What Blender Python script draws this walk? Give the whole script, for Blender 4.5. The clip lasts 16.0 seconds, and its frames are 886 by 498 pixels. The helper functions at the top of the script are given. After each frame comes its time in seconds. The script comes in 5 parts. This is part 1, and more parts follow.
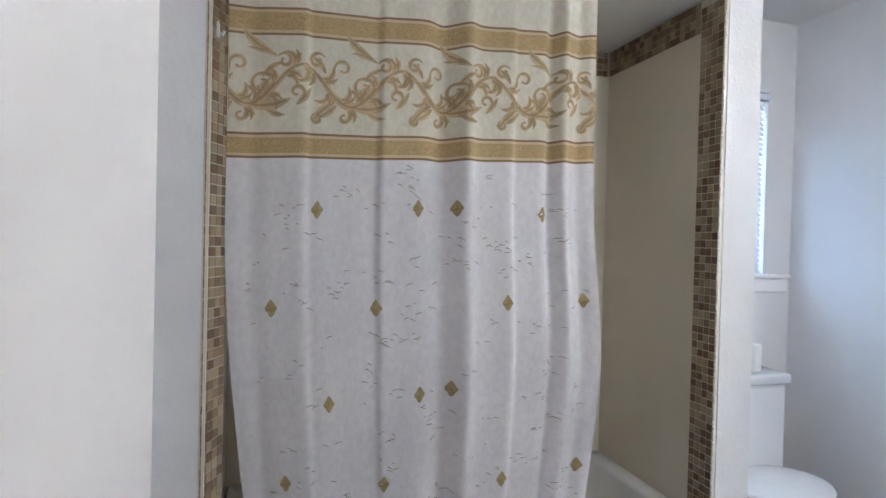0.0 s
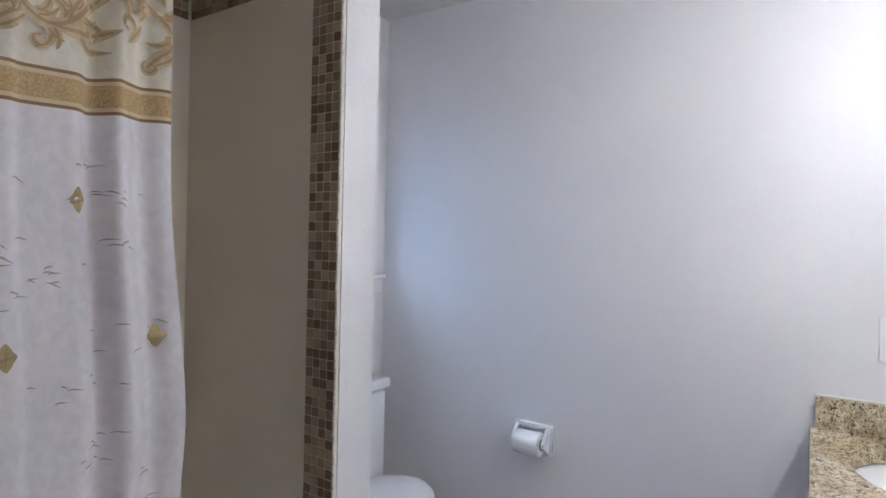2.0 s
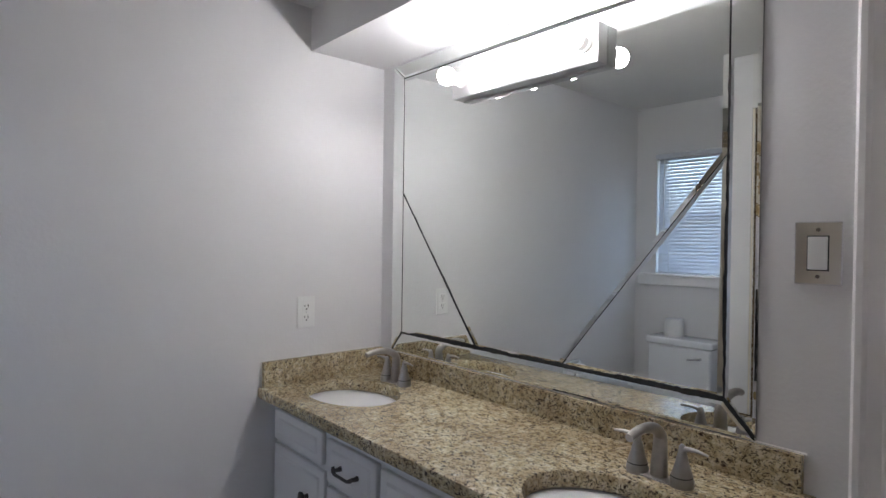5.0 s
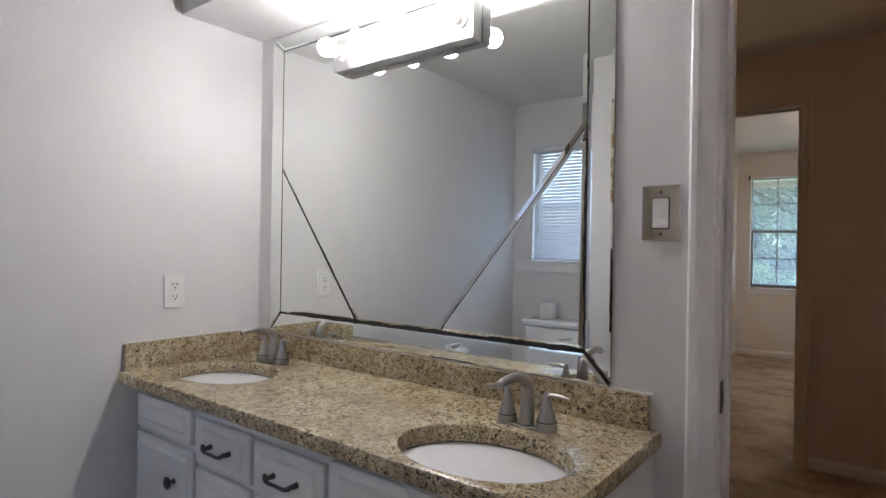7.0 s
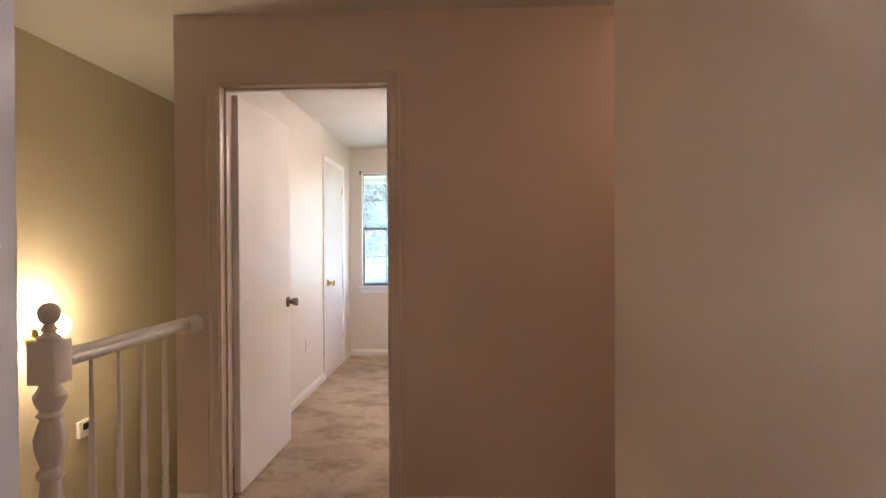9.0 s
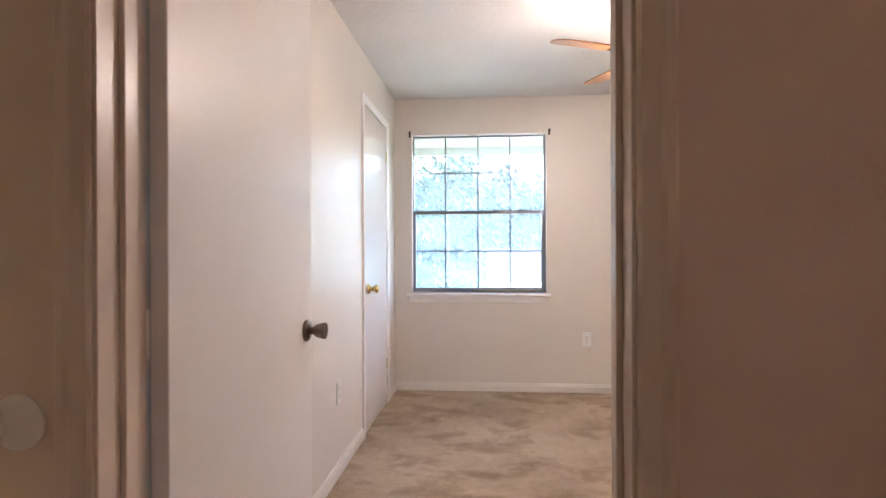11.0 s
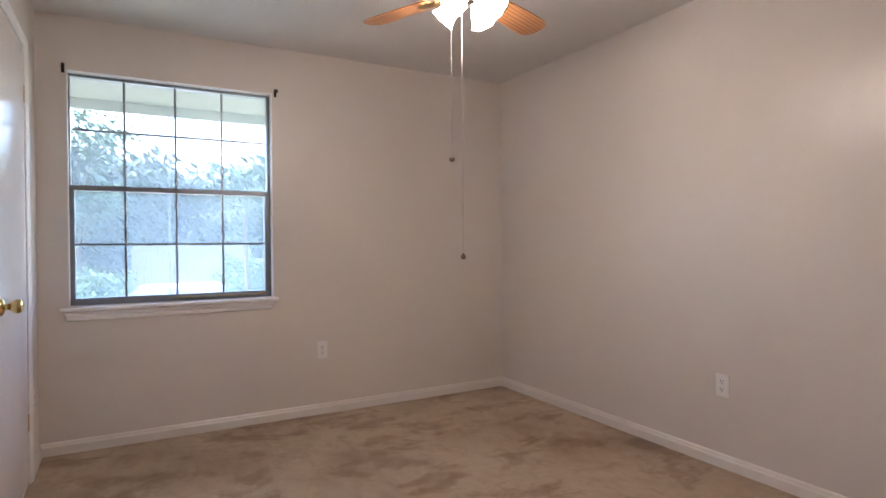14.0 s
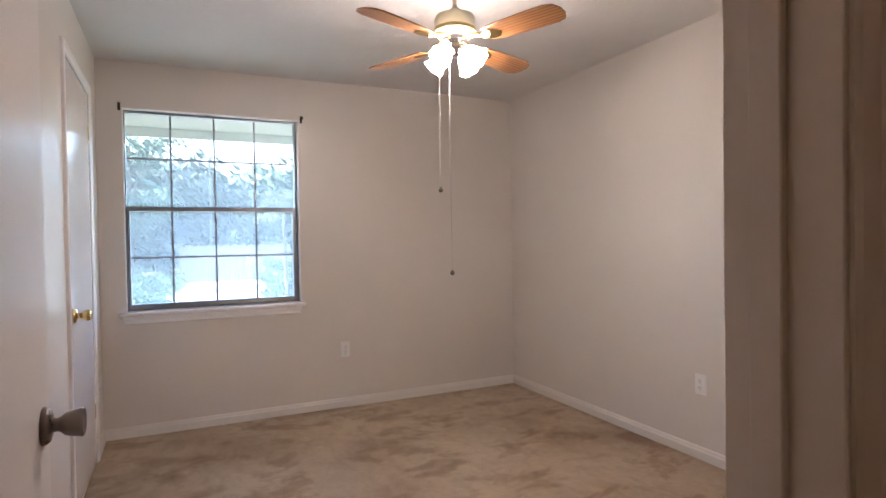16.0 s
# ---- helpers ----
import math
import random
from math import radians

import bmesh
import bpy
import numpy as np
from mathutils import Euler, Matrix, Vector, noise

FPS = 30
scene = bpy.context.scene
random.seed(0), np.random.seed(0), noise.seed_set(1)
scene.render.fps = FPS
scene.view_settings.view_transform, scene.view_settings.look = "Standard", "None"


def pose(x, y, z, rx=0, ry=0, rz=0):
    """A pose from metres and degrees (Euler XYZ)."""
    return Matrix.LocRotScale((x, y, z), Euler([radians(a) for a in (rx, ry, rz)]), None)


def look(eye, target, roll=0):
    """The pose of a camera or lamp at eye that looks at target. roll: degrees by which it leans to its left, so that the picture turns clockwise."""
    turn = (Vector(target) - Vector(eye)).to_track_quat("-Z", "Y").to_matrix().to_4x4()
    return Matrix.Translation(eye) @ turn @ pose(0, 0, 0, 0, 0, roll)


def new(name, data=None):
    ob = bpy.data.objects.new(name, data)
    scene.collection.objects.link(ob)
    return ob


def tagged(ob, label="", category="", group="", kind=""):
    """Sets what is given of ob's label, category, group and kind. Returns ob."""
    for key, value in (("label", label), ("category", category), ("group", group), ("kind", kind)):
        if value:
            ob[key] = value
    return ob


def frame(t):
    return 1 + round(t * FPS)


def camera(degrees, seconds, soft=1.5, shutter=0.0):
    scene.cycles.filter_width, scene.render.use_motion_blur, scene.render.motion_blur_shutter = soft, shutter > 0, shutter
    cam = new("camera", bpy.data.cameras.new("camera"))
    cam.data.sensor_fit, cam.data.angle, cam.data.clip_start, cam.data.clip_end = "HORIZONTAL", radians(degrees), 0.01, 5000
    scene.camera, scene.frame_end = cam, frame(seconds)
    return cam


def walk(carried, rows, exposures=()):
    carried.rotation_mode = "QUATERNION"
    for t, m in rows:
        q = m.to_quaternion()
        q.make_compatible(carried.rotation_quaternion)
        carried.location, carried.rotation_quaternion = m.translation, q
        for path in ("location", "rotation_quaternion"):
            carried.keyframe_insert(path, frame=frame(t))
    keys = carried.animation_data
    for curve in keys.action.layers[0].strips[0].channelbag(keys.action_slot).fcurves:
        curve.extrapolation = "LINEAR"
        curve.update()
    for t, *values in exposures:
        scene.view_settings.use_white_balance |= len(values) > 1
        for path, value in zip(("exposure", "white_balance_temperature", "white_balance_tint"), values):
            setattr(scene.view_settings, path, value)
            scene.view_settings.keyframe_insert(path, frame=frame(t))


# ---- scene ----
cam = camera(75.9, 16.0)
PATH = [
    (0, (0.043, 0.135, 1.246), (0.607, 2.053, 1.218), 1.4),
    (0.5, (0.018, 0.246, 1.241), (0.966, 2.007, 1.226), 1.4),
    (1, (0.023, 0.269, 1.238), (1.265, 1.837, 1.227), 1.3),
    (1.5, (0.137, 0.395, 1.238), (1.582, 1.778, 1.23), 1.2),
    (2, (0.271, 0.52, 1.262), (1.948, 1.61, 1.25), 1.3),
    (2.5, (0.368, 0.761, 1.302), (2.281, 1.344, 1.276), 1.1),
    (3, (0.455, 0.958, 1.308), (2.452, 1.067, 1.282), 0.7),
    (3.5, (0.342, 1.129, 1.33), (2.283, 0.647, 1.331), 0.9),
    (4, (0.238, 1.225, 1.367), (2.017, 0.311, 1.347), 0.9),
    (4.5, (0.207, 1.314, 1.346), (1.822, 0.134, 1.324), 1.0),
    (4.7, (0.196, 1.329, 1.334), (1.761, 0.083, 1.311), 0.9),
    (6.8, (0.155, 1.354, 1.206), (1.397, -0.214, 1.205), 0.8),
    (7, (0.151, 1.331, 1.215), (1.365, -0.259, 1.211), 0.9),
    (7.5, (0.116, 1.192, 1.245), (1.163, -0.512, 1.235), 0.9),
    (8, (0.084, 0.884, 1.255), (0.795, -0.986, 1.248), 0.9),
    (8.5, (0.082, 0.603, 1.268), (0.412, -1.37, 1.258), 0.3),
    (9, (0.126, 0.229, 1.28), (0.216, -1.769, 1.264), -0.3),
    (9.2, (0.135, 0.066, 1.27), (0.207, -1.933, 1.254), -0.2),
    (11.3, (0.794, -1.897, 1.172), (0.964, -3.89, 1.168), -0.2),
    (11.5, (0.828, -2.057, 1.184), (0.937, -4.054, 1.175), -0.2),
    (12, (0.89, -2.363, 1.15), (0.783, -4.361, 1.142), -0.2),
    (12.5, (0.95, -2.546, 1.144), (0.578, -4.511, 1.13), -0.2),
    (13, (1.025, -2.591, 1.121), (0.374, -4.482, 1.108), -0.3),
    (13.5, (1.054, -2.571, 1.14), (0.223, -4.391, 1.126), -0.3),
    (14, (1.08, -2.569, 1.141), (0.106, -4.316, 1.12), -0.4),
    (14.5, (1.084, -2.54, 1.143), (0.005, -4.224, 1.108), -0.3),
    (15, (1.071, -2.508, 1.152), (-0.086, -4.139, 1.11), -0.5),
    (15.5, (1.075, -2.383, 1.203), (-0.078, -4.017, 1.16), -0.6),
    (16, (1.072, -2.161, 1.237), (0.218, -3.969, 1.203), -0.9),
]
EXPOSURES = [(0.0, 3.86, 6250, 11), (0.5, 4.03, 6300, 13), (1.5, 3.74, 6300, 15), (2.0, 3.48, 6300, 16), (3.0, 3.2, 6400, 17), (4.5, 2.72, 6600, 15), (7.0, 2.97, 6900, 16), (8.0, 3.45, 7000, 18), (8.5, 3.8, 7200, 19), (9.0, 4.42, 6900, 22), (11.0, 4.25, 6450, 20), (12.0, 3.95, 6500, 22), (13.0, 3.62, 6500, 23), (15.0, 3.42, 6450, 23), (16.0, 3.57, 6450, 22)]
walk(cam, [(t, look(eye, target, roll)) for t, eye, target, roll in PATH], EXPOSURES)

# ---- world and sun ----
world = bpy.data.worlds.new("sky")
scene.world = world
world.use_nodes = True
sky = world.node_tree.nodes.new("ShaderNodeTexSky")
sky.sky_type = "NISHITA"
sky.sun_disc = False
sky.sun_elevation, sky.sun_rotation = radians(52), radians(90)
world.node_tree.links.new(sky.outputs[0], world.node_tree.nodes["Background"].inputs[0])
world.node_tree.nodes["Background"].inputs[1].default_value = 0.145
sun_data = bpy.data.lights.new("sun", "SUN")
sun_data.energy, sun_data.angle, sun_data.color = 2.2, radians(0.6), (1, 0.95, 0.87)
sun = new("sun", sun_data)
sun.matrix_world = look((0, 0, 0), (-0.615, 0.03, -0.788))
# the sky's light in the small bathroom window
pane_light = bpy.data.lights.new("bath_window_sky", "AREA")
pane_light.shape, pane_light.size, pane_light.size_y = "RECTANGLE", 0.52, 0.63
pane_light.energy, pane_light.color = 0.135, (0.6, 0.75, 1)
sky_lamp = new("bath_window_sky", pane_light)
sky_lamp.matrix_world = look((1.638, 2.03, 1.5), (1.638, 1.0, 1.45))

BULB_BATH, BULB_FAN, BULB_STAIR, FILL_HALL = 19.5, 8.8, 7.6, 0.9


# ---- materials ----
def mat(name, color, rough=0.6, metal=0.0, noise_scale=0.0, vary=0.0, bump=0.0, bump_scale=200.0, spec=0.5, coat=0.0, vary2=0.0):
    """A plain surface with variation at two scales and fine relief."""
    m = bpy.data.materials.new(name)
    m.use_nodes = True
    nt = m.node_tree
    b = nt.nodes["Principled BSDF"]
    b.inputs["Base Color"].default_value = (*color, 1)
    b.inputs["Roughness"].default_value = rough
    b.inputs["Metallic"].default_value = metal
    b.inputs["Specular IOR Level"].default_value = spec
    b.inputs["Coat Weight"].default_value = coat
    tc = nt.nodes.new("ShaderNodeTexCoord")
    if vary:
        n1 = nt.nodes.new("ShaderNodeTexNoise")
        n1.inputs["Scale"].default_value = noise_scale
        n1.inputs["Detail"].default_value = 6
        nt.links.new(tc.outputs["Object"], n1.inputs["Vector"])
        mr = nt.nodes.new("ShaderNodeMapRange")
        mr.inputs[1].default_value, mr.inputs[2].default_value = 0.3, 0.7
        mr.inputs[3].default_value, mr.inputs[4].default_value = 1 - vary, 1 + vary * 0.4
        nt.links.new(n1.outputs["Fac"], mr.inputs[0])
        mx = nt.nodes.new("ShaderNodeMix")
        mx.data_type, mx.blend_type = "RGBA", "MULTIPLY"
        mx.inputs["Factor"].default_value = 1
        mx.inputs["A"].default_value = (*color, 1)
        nt.links.new(mr.outputs[0], mx.inputs["B"])
        nt.links.new(mx.outputs["Result"], b.inputs["Base Color"])
        rr = nt.nodes.new("ShaderNodeMapRange")
        rr.inputs[3].default_value, rr.inputs[4].default_value = max(0.03, rough - 0.08), min(1, rough + 0.08)
        nt.links.new(n1.outputs["Fac"], rr.inputs[0])
        nt.links.new(rr.outputs[0], b.inputs["Roughness"])
    if bump:
        n2 = nt.nodes.new("ShaderNodeTexNoise")
        n2.inputs["Scale"].default_value = bump_scale
        n2.inputs["Detail"].default_value = 3
        nt.links.new(tc.outputs["Object"], n2.inputs["Vector"])
        bp = nt.nodes.new("ShaderNodeBump")
        bp.inputs["Strength"].default_value = bump
        bp.inputs["Distance"].default_value = 0.004
        nt.links.new(n2.outputs["Fac"], bp.inputs["Height"])
        nt.links.new(bp.outputs[0], b.inputs["Normal"])
    return m


def ramp(nt, stops, source, mode="LINEAR"):
    r = nt.nodes.new("ShaderNodeValToRGB")
    r.color_ramp.interpolation = mode
    while len(r.color_ramp.elements) < len(stops):
        r.color_ramp.elements.new(0.5)
    for e, (p, c) in zip(r.color_ramp.elements, stops):
        e.position, e.color = p, (*c, 1)
    nt.links.new(source, r.inputs[0])
    return r.outputs[0]


def blend(nt, fac, a, b, mode="MIX"):
    mx = nt.nodes.new("ShaderNodeMix")
    mx.data_type, mx.blend_type = "RGBA", mode
    for value, key in ((fac, "Factor"), (a, "A"), (b, "B")):
        if isinstance(value, bpy.types.NodeSocket):
            nt.links.new(value, mx.inputs[key])
        else:
            mx.inputs[key].default_value = value if key == "Factor" else (*value, 1)
    return mx.outputs["Result"]


def tex(nt, kind, scale, vector=None, **extra):
    n = nt.nodes.new("ShaderNodeTex" + kind)
    n.inputs["Scale"].default_value = scale
    for key, value in extra.items():
        n.inputs[key].default_value = value
    if vector:
        nt.links.new(vector, n.inputs["Vector"])
    return n


def coords(nt, stretch=(1, 1, 1), space="Object"):
    tc = nt.nodes.new("ShaderNodeTexCoord")
    mp = nt.nodes.new("ShaderNodeMapping")
    mp.inputs["Scale"].default_value = stretch
    nt.links.new(tc.outputs[space], mp.inputs[0])
    return mp.outputs[0]


def shell(name, rough=0.5, metal=0.0):
    m = bpy.data.materials.new(name)
    m.use_nodes = True
    b = m.node_tree.nodes["Principled BSDF"]
    b.inputs["Roughness"].default_value, b.inputs["Metallic"].default_value = rough, metal
    return m, m.node_tree, b


def relief(nt, b, height, strength, distance):
    bp = nt.nodes.new("ShaderNodeBump")
    bp.inputs["Strength"].default_value, bp.inputs["Distance"].default_value = strength, distance
    nt.links.new(height, bp.inputs["Height"])
    nt.links.new(bp.outputs[0], b.inputs["Normal"])


def glow(name, color, strength):
    m = bpy.data.materials.new(name)
    m.use_nodes = True
    b = m.node_tree.nodes["Principled BSDF"]
    b.inputs["Base Color"].default_value = (0.8, 0.8, 0.8, 1)
    b.inputs["Emission Color"].default_value = (*color, 1)
    b.inputs["Emission Strength"].default_value = strength
    return m


def granite():
    """Polished cream and tan granite with short dark brown streaks."""
    m, nt, b = shell("granite", 0.22)
    v = coords(nt, (1, 1, 1))
    n1 = tex(nt, "Noise", 48, v, Detail=8, Roughness=0.7, Distortion=0.6)
    base = ramp(nt, [(0.33, (0.25, 0.185, 0.105)), (0.42, (0.44, 0.355, 0.215)), (0.5, (0.6, 0.515, 0.345)), (0.6, (0.69, 0.625, 0.465)), (0.7, (0.76, 0.715, 0.59))], n1.outputs["Fac"])
    n2 = tex(nt, "Noise", 125, coords(nt, (0.75, 1.2, 1)), Detail=5, Roughness=0.65, Distortion=1.4)
    spots = ramp(nt, [(0.425, (1, 1, 1)), (0.475, (0, 0, 0))], n2.outputs["Fac"])
    c = blend(nt, spots, base, (0.06, 0.043, 0.032))
    n4 = tex(nt, "Noise", 210, v, Detail=3, Roughness=0.6, Distortion=0.6)
    grey = ramp(nt, [(0.6, (0, 0, 0)), (0.66, (0.7, 0.7, 0.7))], n4.outputs["Fac"])
    c = blend(nt, grey, c, (0.34, 0.31, 0.27))
    n3 = tex(nt, "Noise", 8, v, Detail=5)
    warm = ramp(nt, [(0.4, (0.8, 0.74, 0.66)), (0.62, (1.05, 1.04, 1.0))], n3.outputs["Fac"])
    c = blend(nt, 1.0, c, warm, "MULTIPLY")
    nt.links.new(c, b.inputs["Base Color"])
    b.inputs["Coat Weight"].default_value = 0.25
    b.inputs["Coat Roughness"].default_value = 0.12
    return m


def carpet():
    """Worn cut pile: broad traffic shading, brown spills with ragged rims, brushed tufts."""
    m, nt, b = shell("carpet", 0.97)
    v = coords(nt)
    big = tex(nt, "Noise", 1.15, v, Detail=7, Roughness=0.62, Distortion=0.25)
    c = ramp(nt, [(0.36, (0.4, 0.285, 0.185)), (0.46, (0.5, 0.37, 0.25)), (0.54, (0.56, 0.43, 0.3)), (0.68, (0.61, 0.485, 0.35))], big.outputs["Fac"])
    spill = tex(nt, "Noise", 3.1, coords(nt, (0.8, 1.25, 1)), Detail=9, Roughness=0.66, Distortion=0.35)
    s = ramp(nt, [(0.37, (0.42, 0.32, 0.23)), (0.43, (0.66, 0.57, 0.48)), (0.49, (1, 1, 1))], spill.outputs["Fac"])
    c = blend(nt, 0.6, c, s, "MULTIPLY")
    swirl = tex(nt, "Noise", 7.5, coords(nt, (1.5, 0.7, 1)), Detail=6, Roughness=0.7, Distortion=1.1)
    c = blend(nt, 0.36, c, ramp(nt, [(0.36, (0.66, 0.6, 0.53)), (0.5, (1, 1, 1)), (0.66, (1.14, 1.13, 1.12))], swirl.outputs["Fac"]), "MULTIPLY")
    clump = tex(nt, "Noise", 24, v, Detail=5, Roughness=0.75)
    c = blend(nt, 0.3, c, ramp(nt, [(0.34, (0.7, 0.64, 0.58)), (0.55, (1, 1, 1)), (0.68, (1.1, 1.1, 1.1))], clump.outputs["Fac"]), "MULTIPLY")
    fibre = tex(nt, "Noise", 240, v, Detail=4, Roughness=0.8)
    f = ramp(nt, [(0.3, (0.66, 0.64, 0.62)), (0.7, (1.12, 1.12, 1.12))], fibre.outputs["Fac"])
    c = blend(nt, 0.7, c, f, "MULTIPLY")
    nt.links.new(c, b.inputs["Base Color"])
    tuft = tex(nt, "Voronoi", 190, v)
    relief(nt, b, tuft.outputs["Distance"], 0.7, 0.008)
    b.inputs["Sheen Weight"].default_value = 0.15
    return m


def wood(name, dark, light, stretch, scale=14, wander=7):
    m, nt, b = shell(name, 0.34)
    v = coords(nt, stretch)
    n = tex(nt, "Noise", scale, v, Detail=6, Distortion=1.2)
    w = nt.nodes.new("ShaderNodeTexWave")
    w.inputs["Scale"].default_value, w.inputs["Distortion"].default_value = scale * 0.6, wander
    w.inputs["Detail"].default_value = 3
    w.bands_direction = "Y"
    nt.links.new(v, w.inputs["Vector"])
    f = blend(nt, 0.5, n.outputs["Color"], w.outputs["Color"])
    nt.links.new(ramp(nt, [(0.25, dark), (0.75, light)], f), b.inputs["Base Color"])
    b.inputs["Coat Weight"].default_value = 0.3
    return m


def mosaic(name, source):
    """Small glazed tiles in browns and greys, one tone a tile."""
    m, nt, b = shell(name, 0.18)
    if source == "object":
        r = nt.nodes.new("ShaderNodeObjectInfo").outputs["Random"]
    else:
        r = nt.nodes.new("ShaderNodeNewGeometry").outputs["Random Per Island"]
    tones = [(0.0, (0.19, 0.125, 0.078)), (0.16, (0.25, 0.175, 0.11)), (0.33, (0.33, 0.24, 0.15)), (0.48, (0.38, 0.295, 0.19)), (0.62, (0.22, 0.145, 0.088)), (0.74, (0.33, 0.275, 0.195)), (0.88, (0.44, 0.345, 0.225))]
    c = ramp(nt, tones, r, "CONSTANT")
    n = tex(nt, "Noise", 90, coords(nt, space="Generated"), Detail=4)
    c = blend(nt, 0.4, c, ramp(nt, [(0.35, (0.6, 0.6, 0.6)), (0.65, (1.15, 1.15, 1.15))], n.outputs["Fac"]), "MULTIPLY")
    nt.links.new(c, b.inputs["Base Color"])
    return m


def fabric():
    """Woven curtain cloth: lilac white below, cream above, two ornamented bands; UV v runs in metres up the cloth."""
    m, nt, b = shell("curtain_cloth", 0.85)
    uv = nt.nodes.new("ShaderNodeUVMap")
    sep = nt.nodes.new("ShaderNodeSeparateXYZ")
    nt.links.new(uv.outputs[0], sep.inputs[0])
    v = sep.outputs["Y"]

    def between(lo, hi):
        a = nt.nodes.new("ShaderNodeMath")
        a.operation = "GREATER_THAN"
        a.inputs[1].default_value = lo
        nt.links.new(v, a.inputs[0])
        c = nt.nodes.new("ShaderNodeMath")
        c.operation = "LESS_THAN"
        c.inputs[1].default_value = hi
        nt.links.new(v, c.inputs[0])
        d = nt.nodes.new("ShaderNodeMath")
        d.operation = "MULTIPLY"
        nt.links.new(a.outputs[0], d.inputs[0])
        nt.links.new(c.outputs[0], d.inputs[1])
        return d.outputs[0]

    weave = tex(nt, "Noise", 55, uv.outputs[0], Detail=5, Distortion=0.5)
    low = ramp(nt, [(0.35, (0.79, 0.765, 0.8)), (0.65, (0.86, 0.84, 0.865))], weave.outputs["Fac"])
    high = ramp(nt, [(0.35, (0.73, 0.68, 0.57)), (0.65, (0.82, 0.78, 0.68))], weave.outputs["Fac"])
    lace = tex(nt, "Noise", 42, uv.outputs[0], Detail=2, Distortion=3.2)
    gold = ramp(nt, [(0.36, (0.58, 0.42, 0.22)), (0.47, (0.42, 0.27, 0.11)), (0.53, (0.62, 0.47, 0.26)), (0.62, (0.46, 0.31, 0.14))], lace.outputs["Fac"])
    c = blend(nt, between(BAND, 9), low, high)
    for lo, hi in ((BAND, BAND + 0.0555), (BAND + 0.264, BAND + 0.324)):
        c = blend(nt, between(lo, hi), c, (0.68, 0.56, 0.36))
        c = blend(nt, between(lo + 0.011, hi - 0.011), c, gold)
        for edge in (lo, hi - 0.005):
            c = blend(nt, between(edge, edge + 0.005), c, (0.27, 0.17, 0.085))
    nt.links.new(c, b.inputs["Base Color"])
    fine = tex(nt, "Noise", 700, uv.outputs[0], Detail=2)
    relief(nt, b, fine.outputs["Fac"], 0.25, 0.002)
    b.inputs["Sheen Weight"].default_value = 0.2
    through_cloth = nt.nodes.new("ShaderNodeBsdfTranslucent")
    nt.links.new(c, through_cloth.inputs[0])
    both = nt.nodes.new("ShaderNodeMixShader")
    both.inputs[0].default_value = 0.3
    nt.links.new(b.outputs[0], both.inputs[1])
    nt.links.new(through_cloth.outputs[0], both.inputs[2])
    nt.links.new(both.outputs[0], nt.nodes["Material Output"].inputs[0])
    return m


BAND = 1.424
WALL_BATH = mat("bath_wall_paint", (0.74, 0.73, 0.735), 0.62, noise_scale=1.6, vary=0.035, bump=0.16, bump_scale=95, spec=0.3)
WALL_HALL = mat("hall_wall_paint", (0.72, 0.6, 0.53), 0.5, noise_scale=1.3, vary=0.05, bump=0.22, bump_scale=95)
WALL_BED = mat("bedroom_wall_paint", (0.7, 0.652, 0.602), 0.37, noise_scale=1.1, vary=0.05, bump=0.08, bump_scale=80, spec=0.55)
WALL_SHEEN = mat("bedroom_wall_sheen_paint", (0.7, 0.652, 0.602), 0.38, noise_scale=1.1, vary=0.05, bump=0.12, bump_scale=60, spec=1.0)
WALL_STAIR = mat("stair_wall_paint", (0.64, 0.585, 0.47), 0.5, noise_scale=1.3, vary=0.05, bump=0.2, bump_scale=95)
CEIL = mat("textured_ceiling", (0.74, 0.73, 0.71), 0.8, noise_scale=2.2, vary=0.05, bump=0.6, bump_scale=34)
TRIM = mat("gloss_white_trim", (0.85, 0.83, 0.83), 0.3, noise_scale=3, vary=0.02)
DOOR_WHITE = mat("white_door_paint", (0.78, 0.745, 0.73), 0.36, noise_scale=2, vary=0.04, bump=0.05, bump_scale=25)
DOOR_GLOSS = mat("glossy_white_door_paint", (0.78, 0.745, 0.73), 0.16, noise_scale=2, vary=0.03, bump=0.03, bump_scale=25, spec=0.55)
BASE_PAINT = mat("satin_baseboard_paint", (0.76, 0.72, 0.68), 0.36, noise_scale=3, vary=0.06, bump=0.05, bump_scale=40)
TAN_TRIM = mat("tan_trim_paint", (0.7, 0.6, 0.53), 0.35, noise_scale=3, vary=0.05, bump=0.05, bump_scale=60)
CABINET = mat("white_cabinet_paint", (0.76, 0.76, 0.77), 0.35, noise_scale=4, vary=0.04, bump=0.05, bump_scale=60)
PORCELAIN = mat("porcelain", (0.84, 0.85, 0.87), 0.08, noise_scale=3, vary=0.02, coat=0.4)
NICKEL = mat("brushed_nickel", (0.46, 0.44, 0.42), 0.32, 1.0, noise_scale=60, vary=0.1)
CHROME = mat("chrome", (0.8, 0.8, 0.82), 0.08, 1.0, noise_scale=8, vary=0.05)
BRASS = mat("polished_brass", (0.72, 0.55, 0.25), 0.16, 1.0, noise_scale=20, vary=0.08)
ANTIQUE = mat("antique_nickel", (0.21, 0.175, 0.15), 0.3, 1.0, noise_scale=30, vary=0.15)
PEWTER = mat("dark_pewter", (0.13, 0.12, 0.12), 0.4, 1.0, noise_scale=50, vary=0.2)
BLACK = mat("black_edge", (0.02, 0.022, 0.022), 0.5, noise_scale=40, vary=0.3)
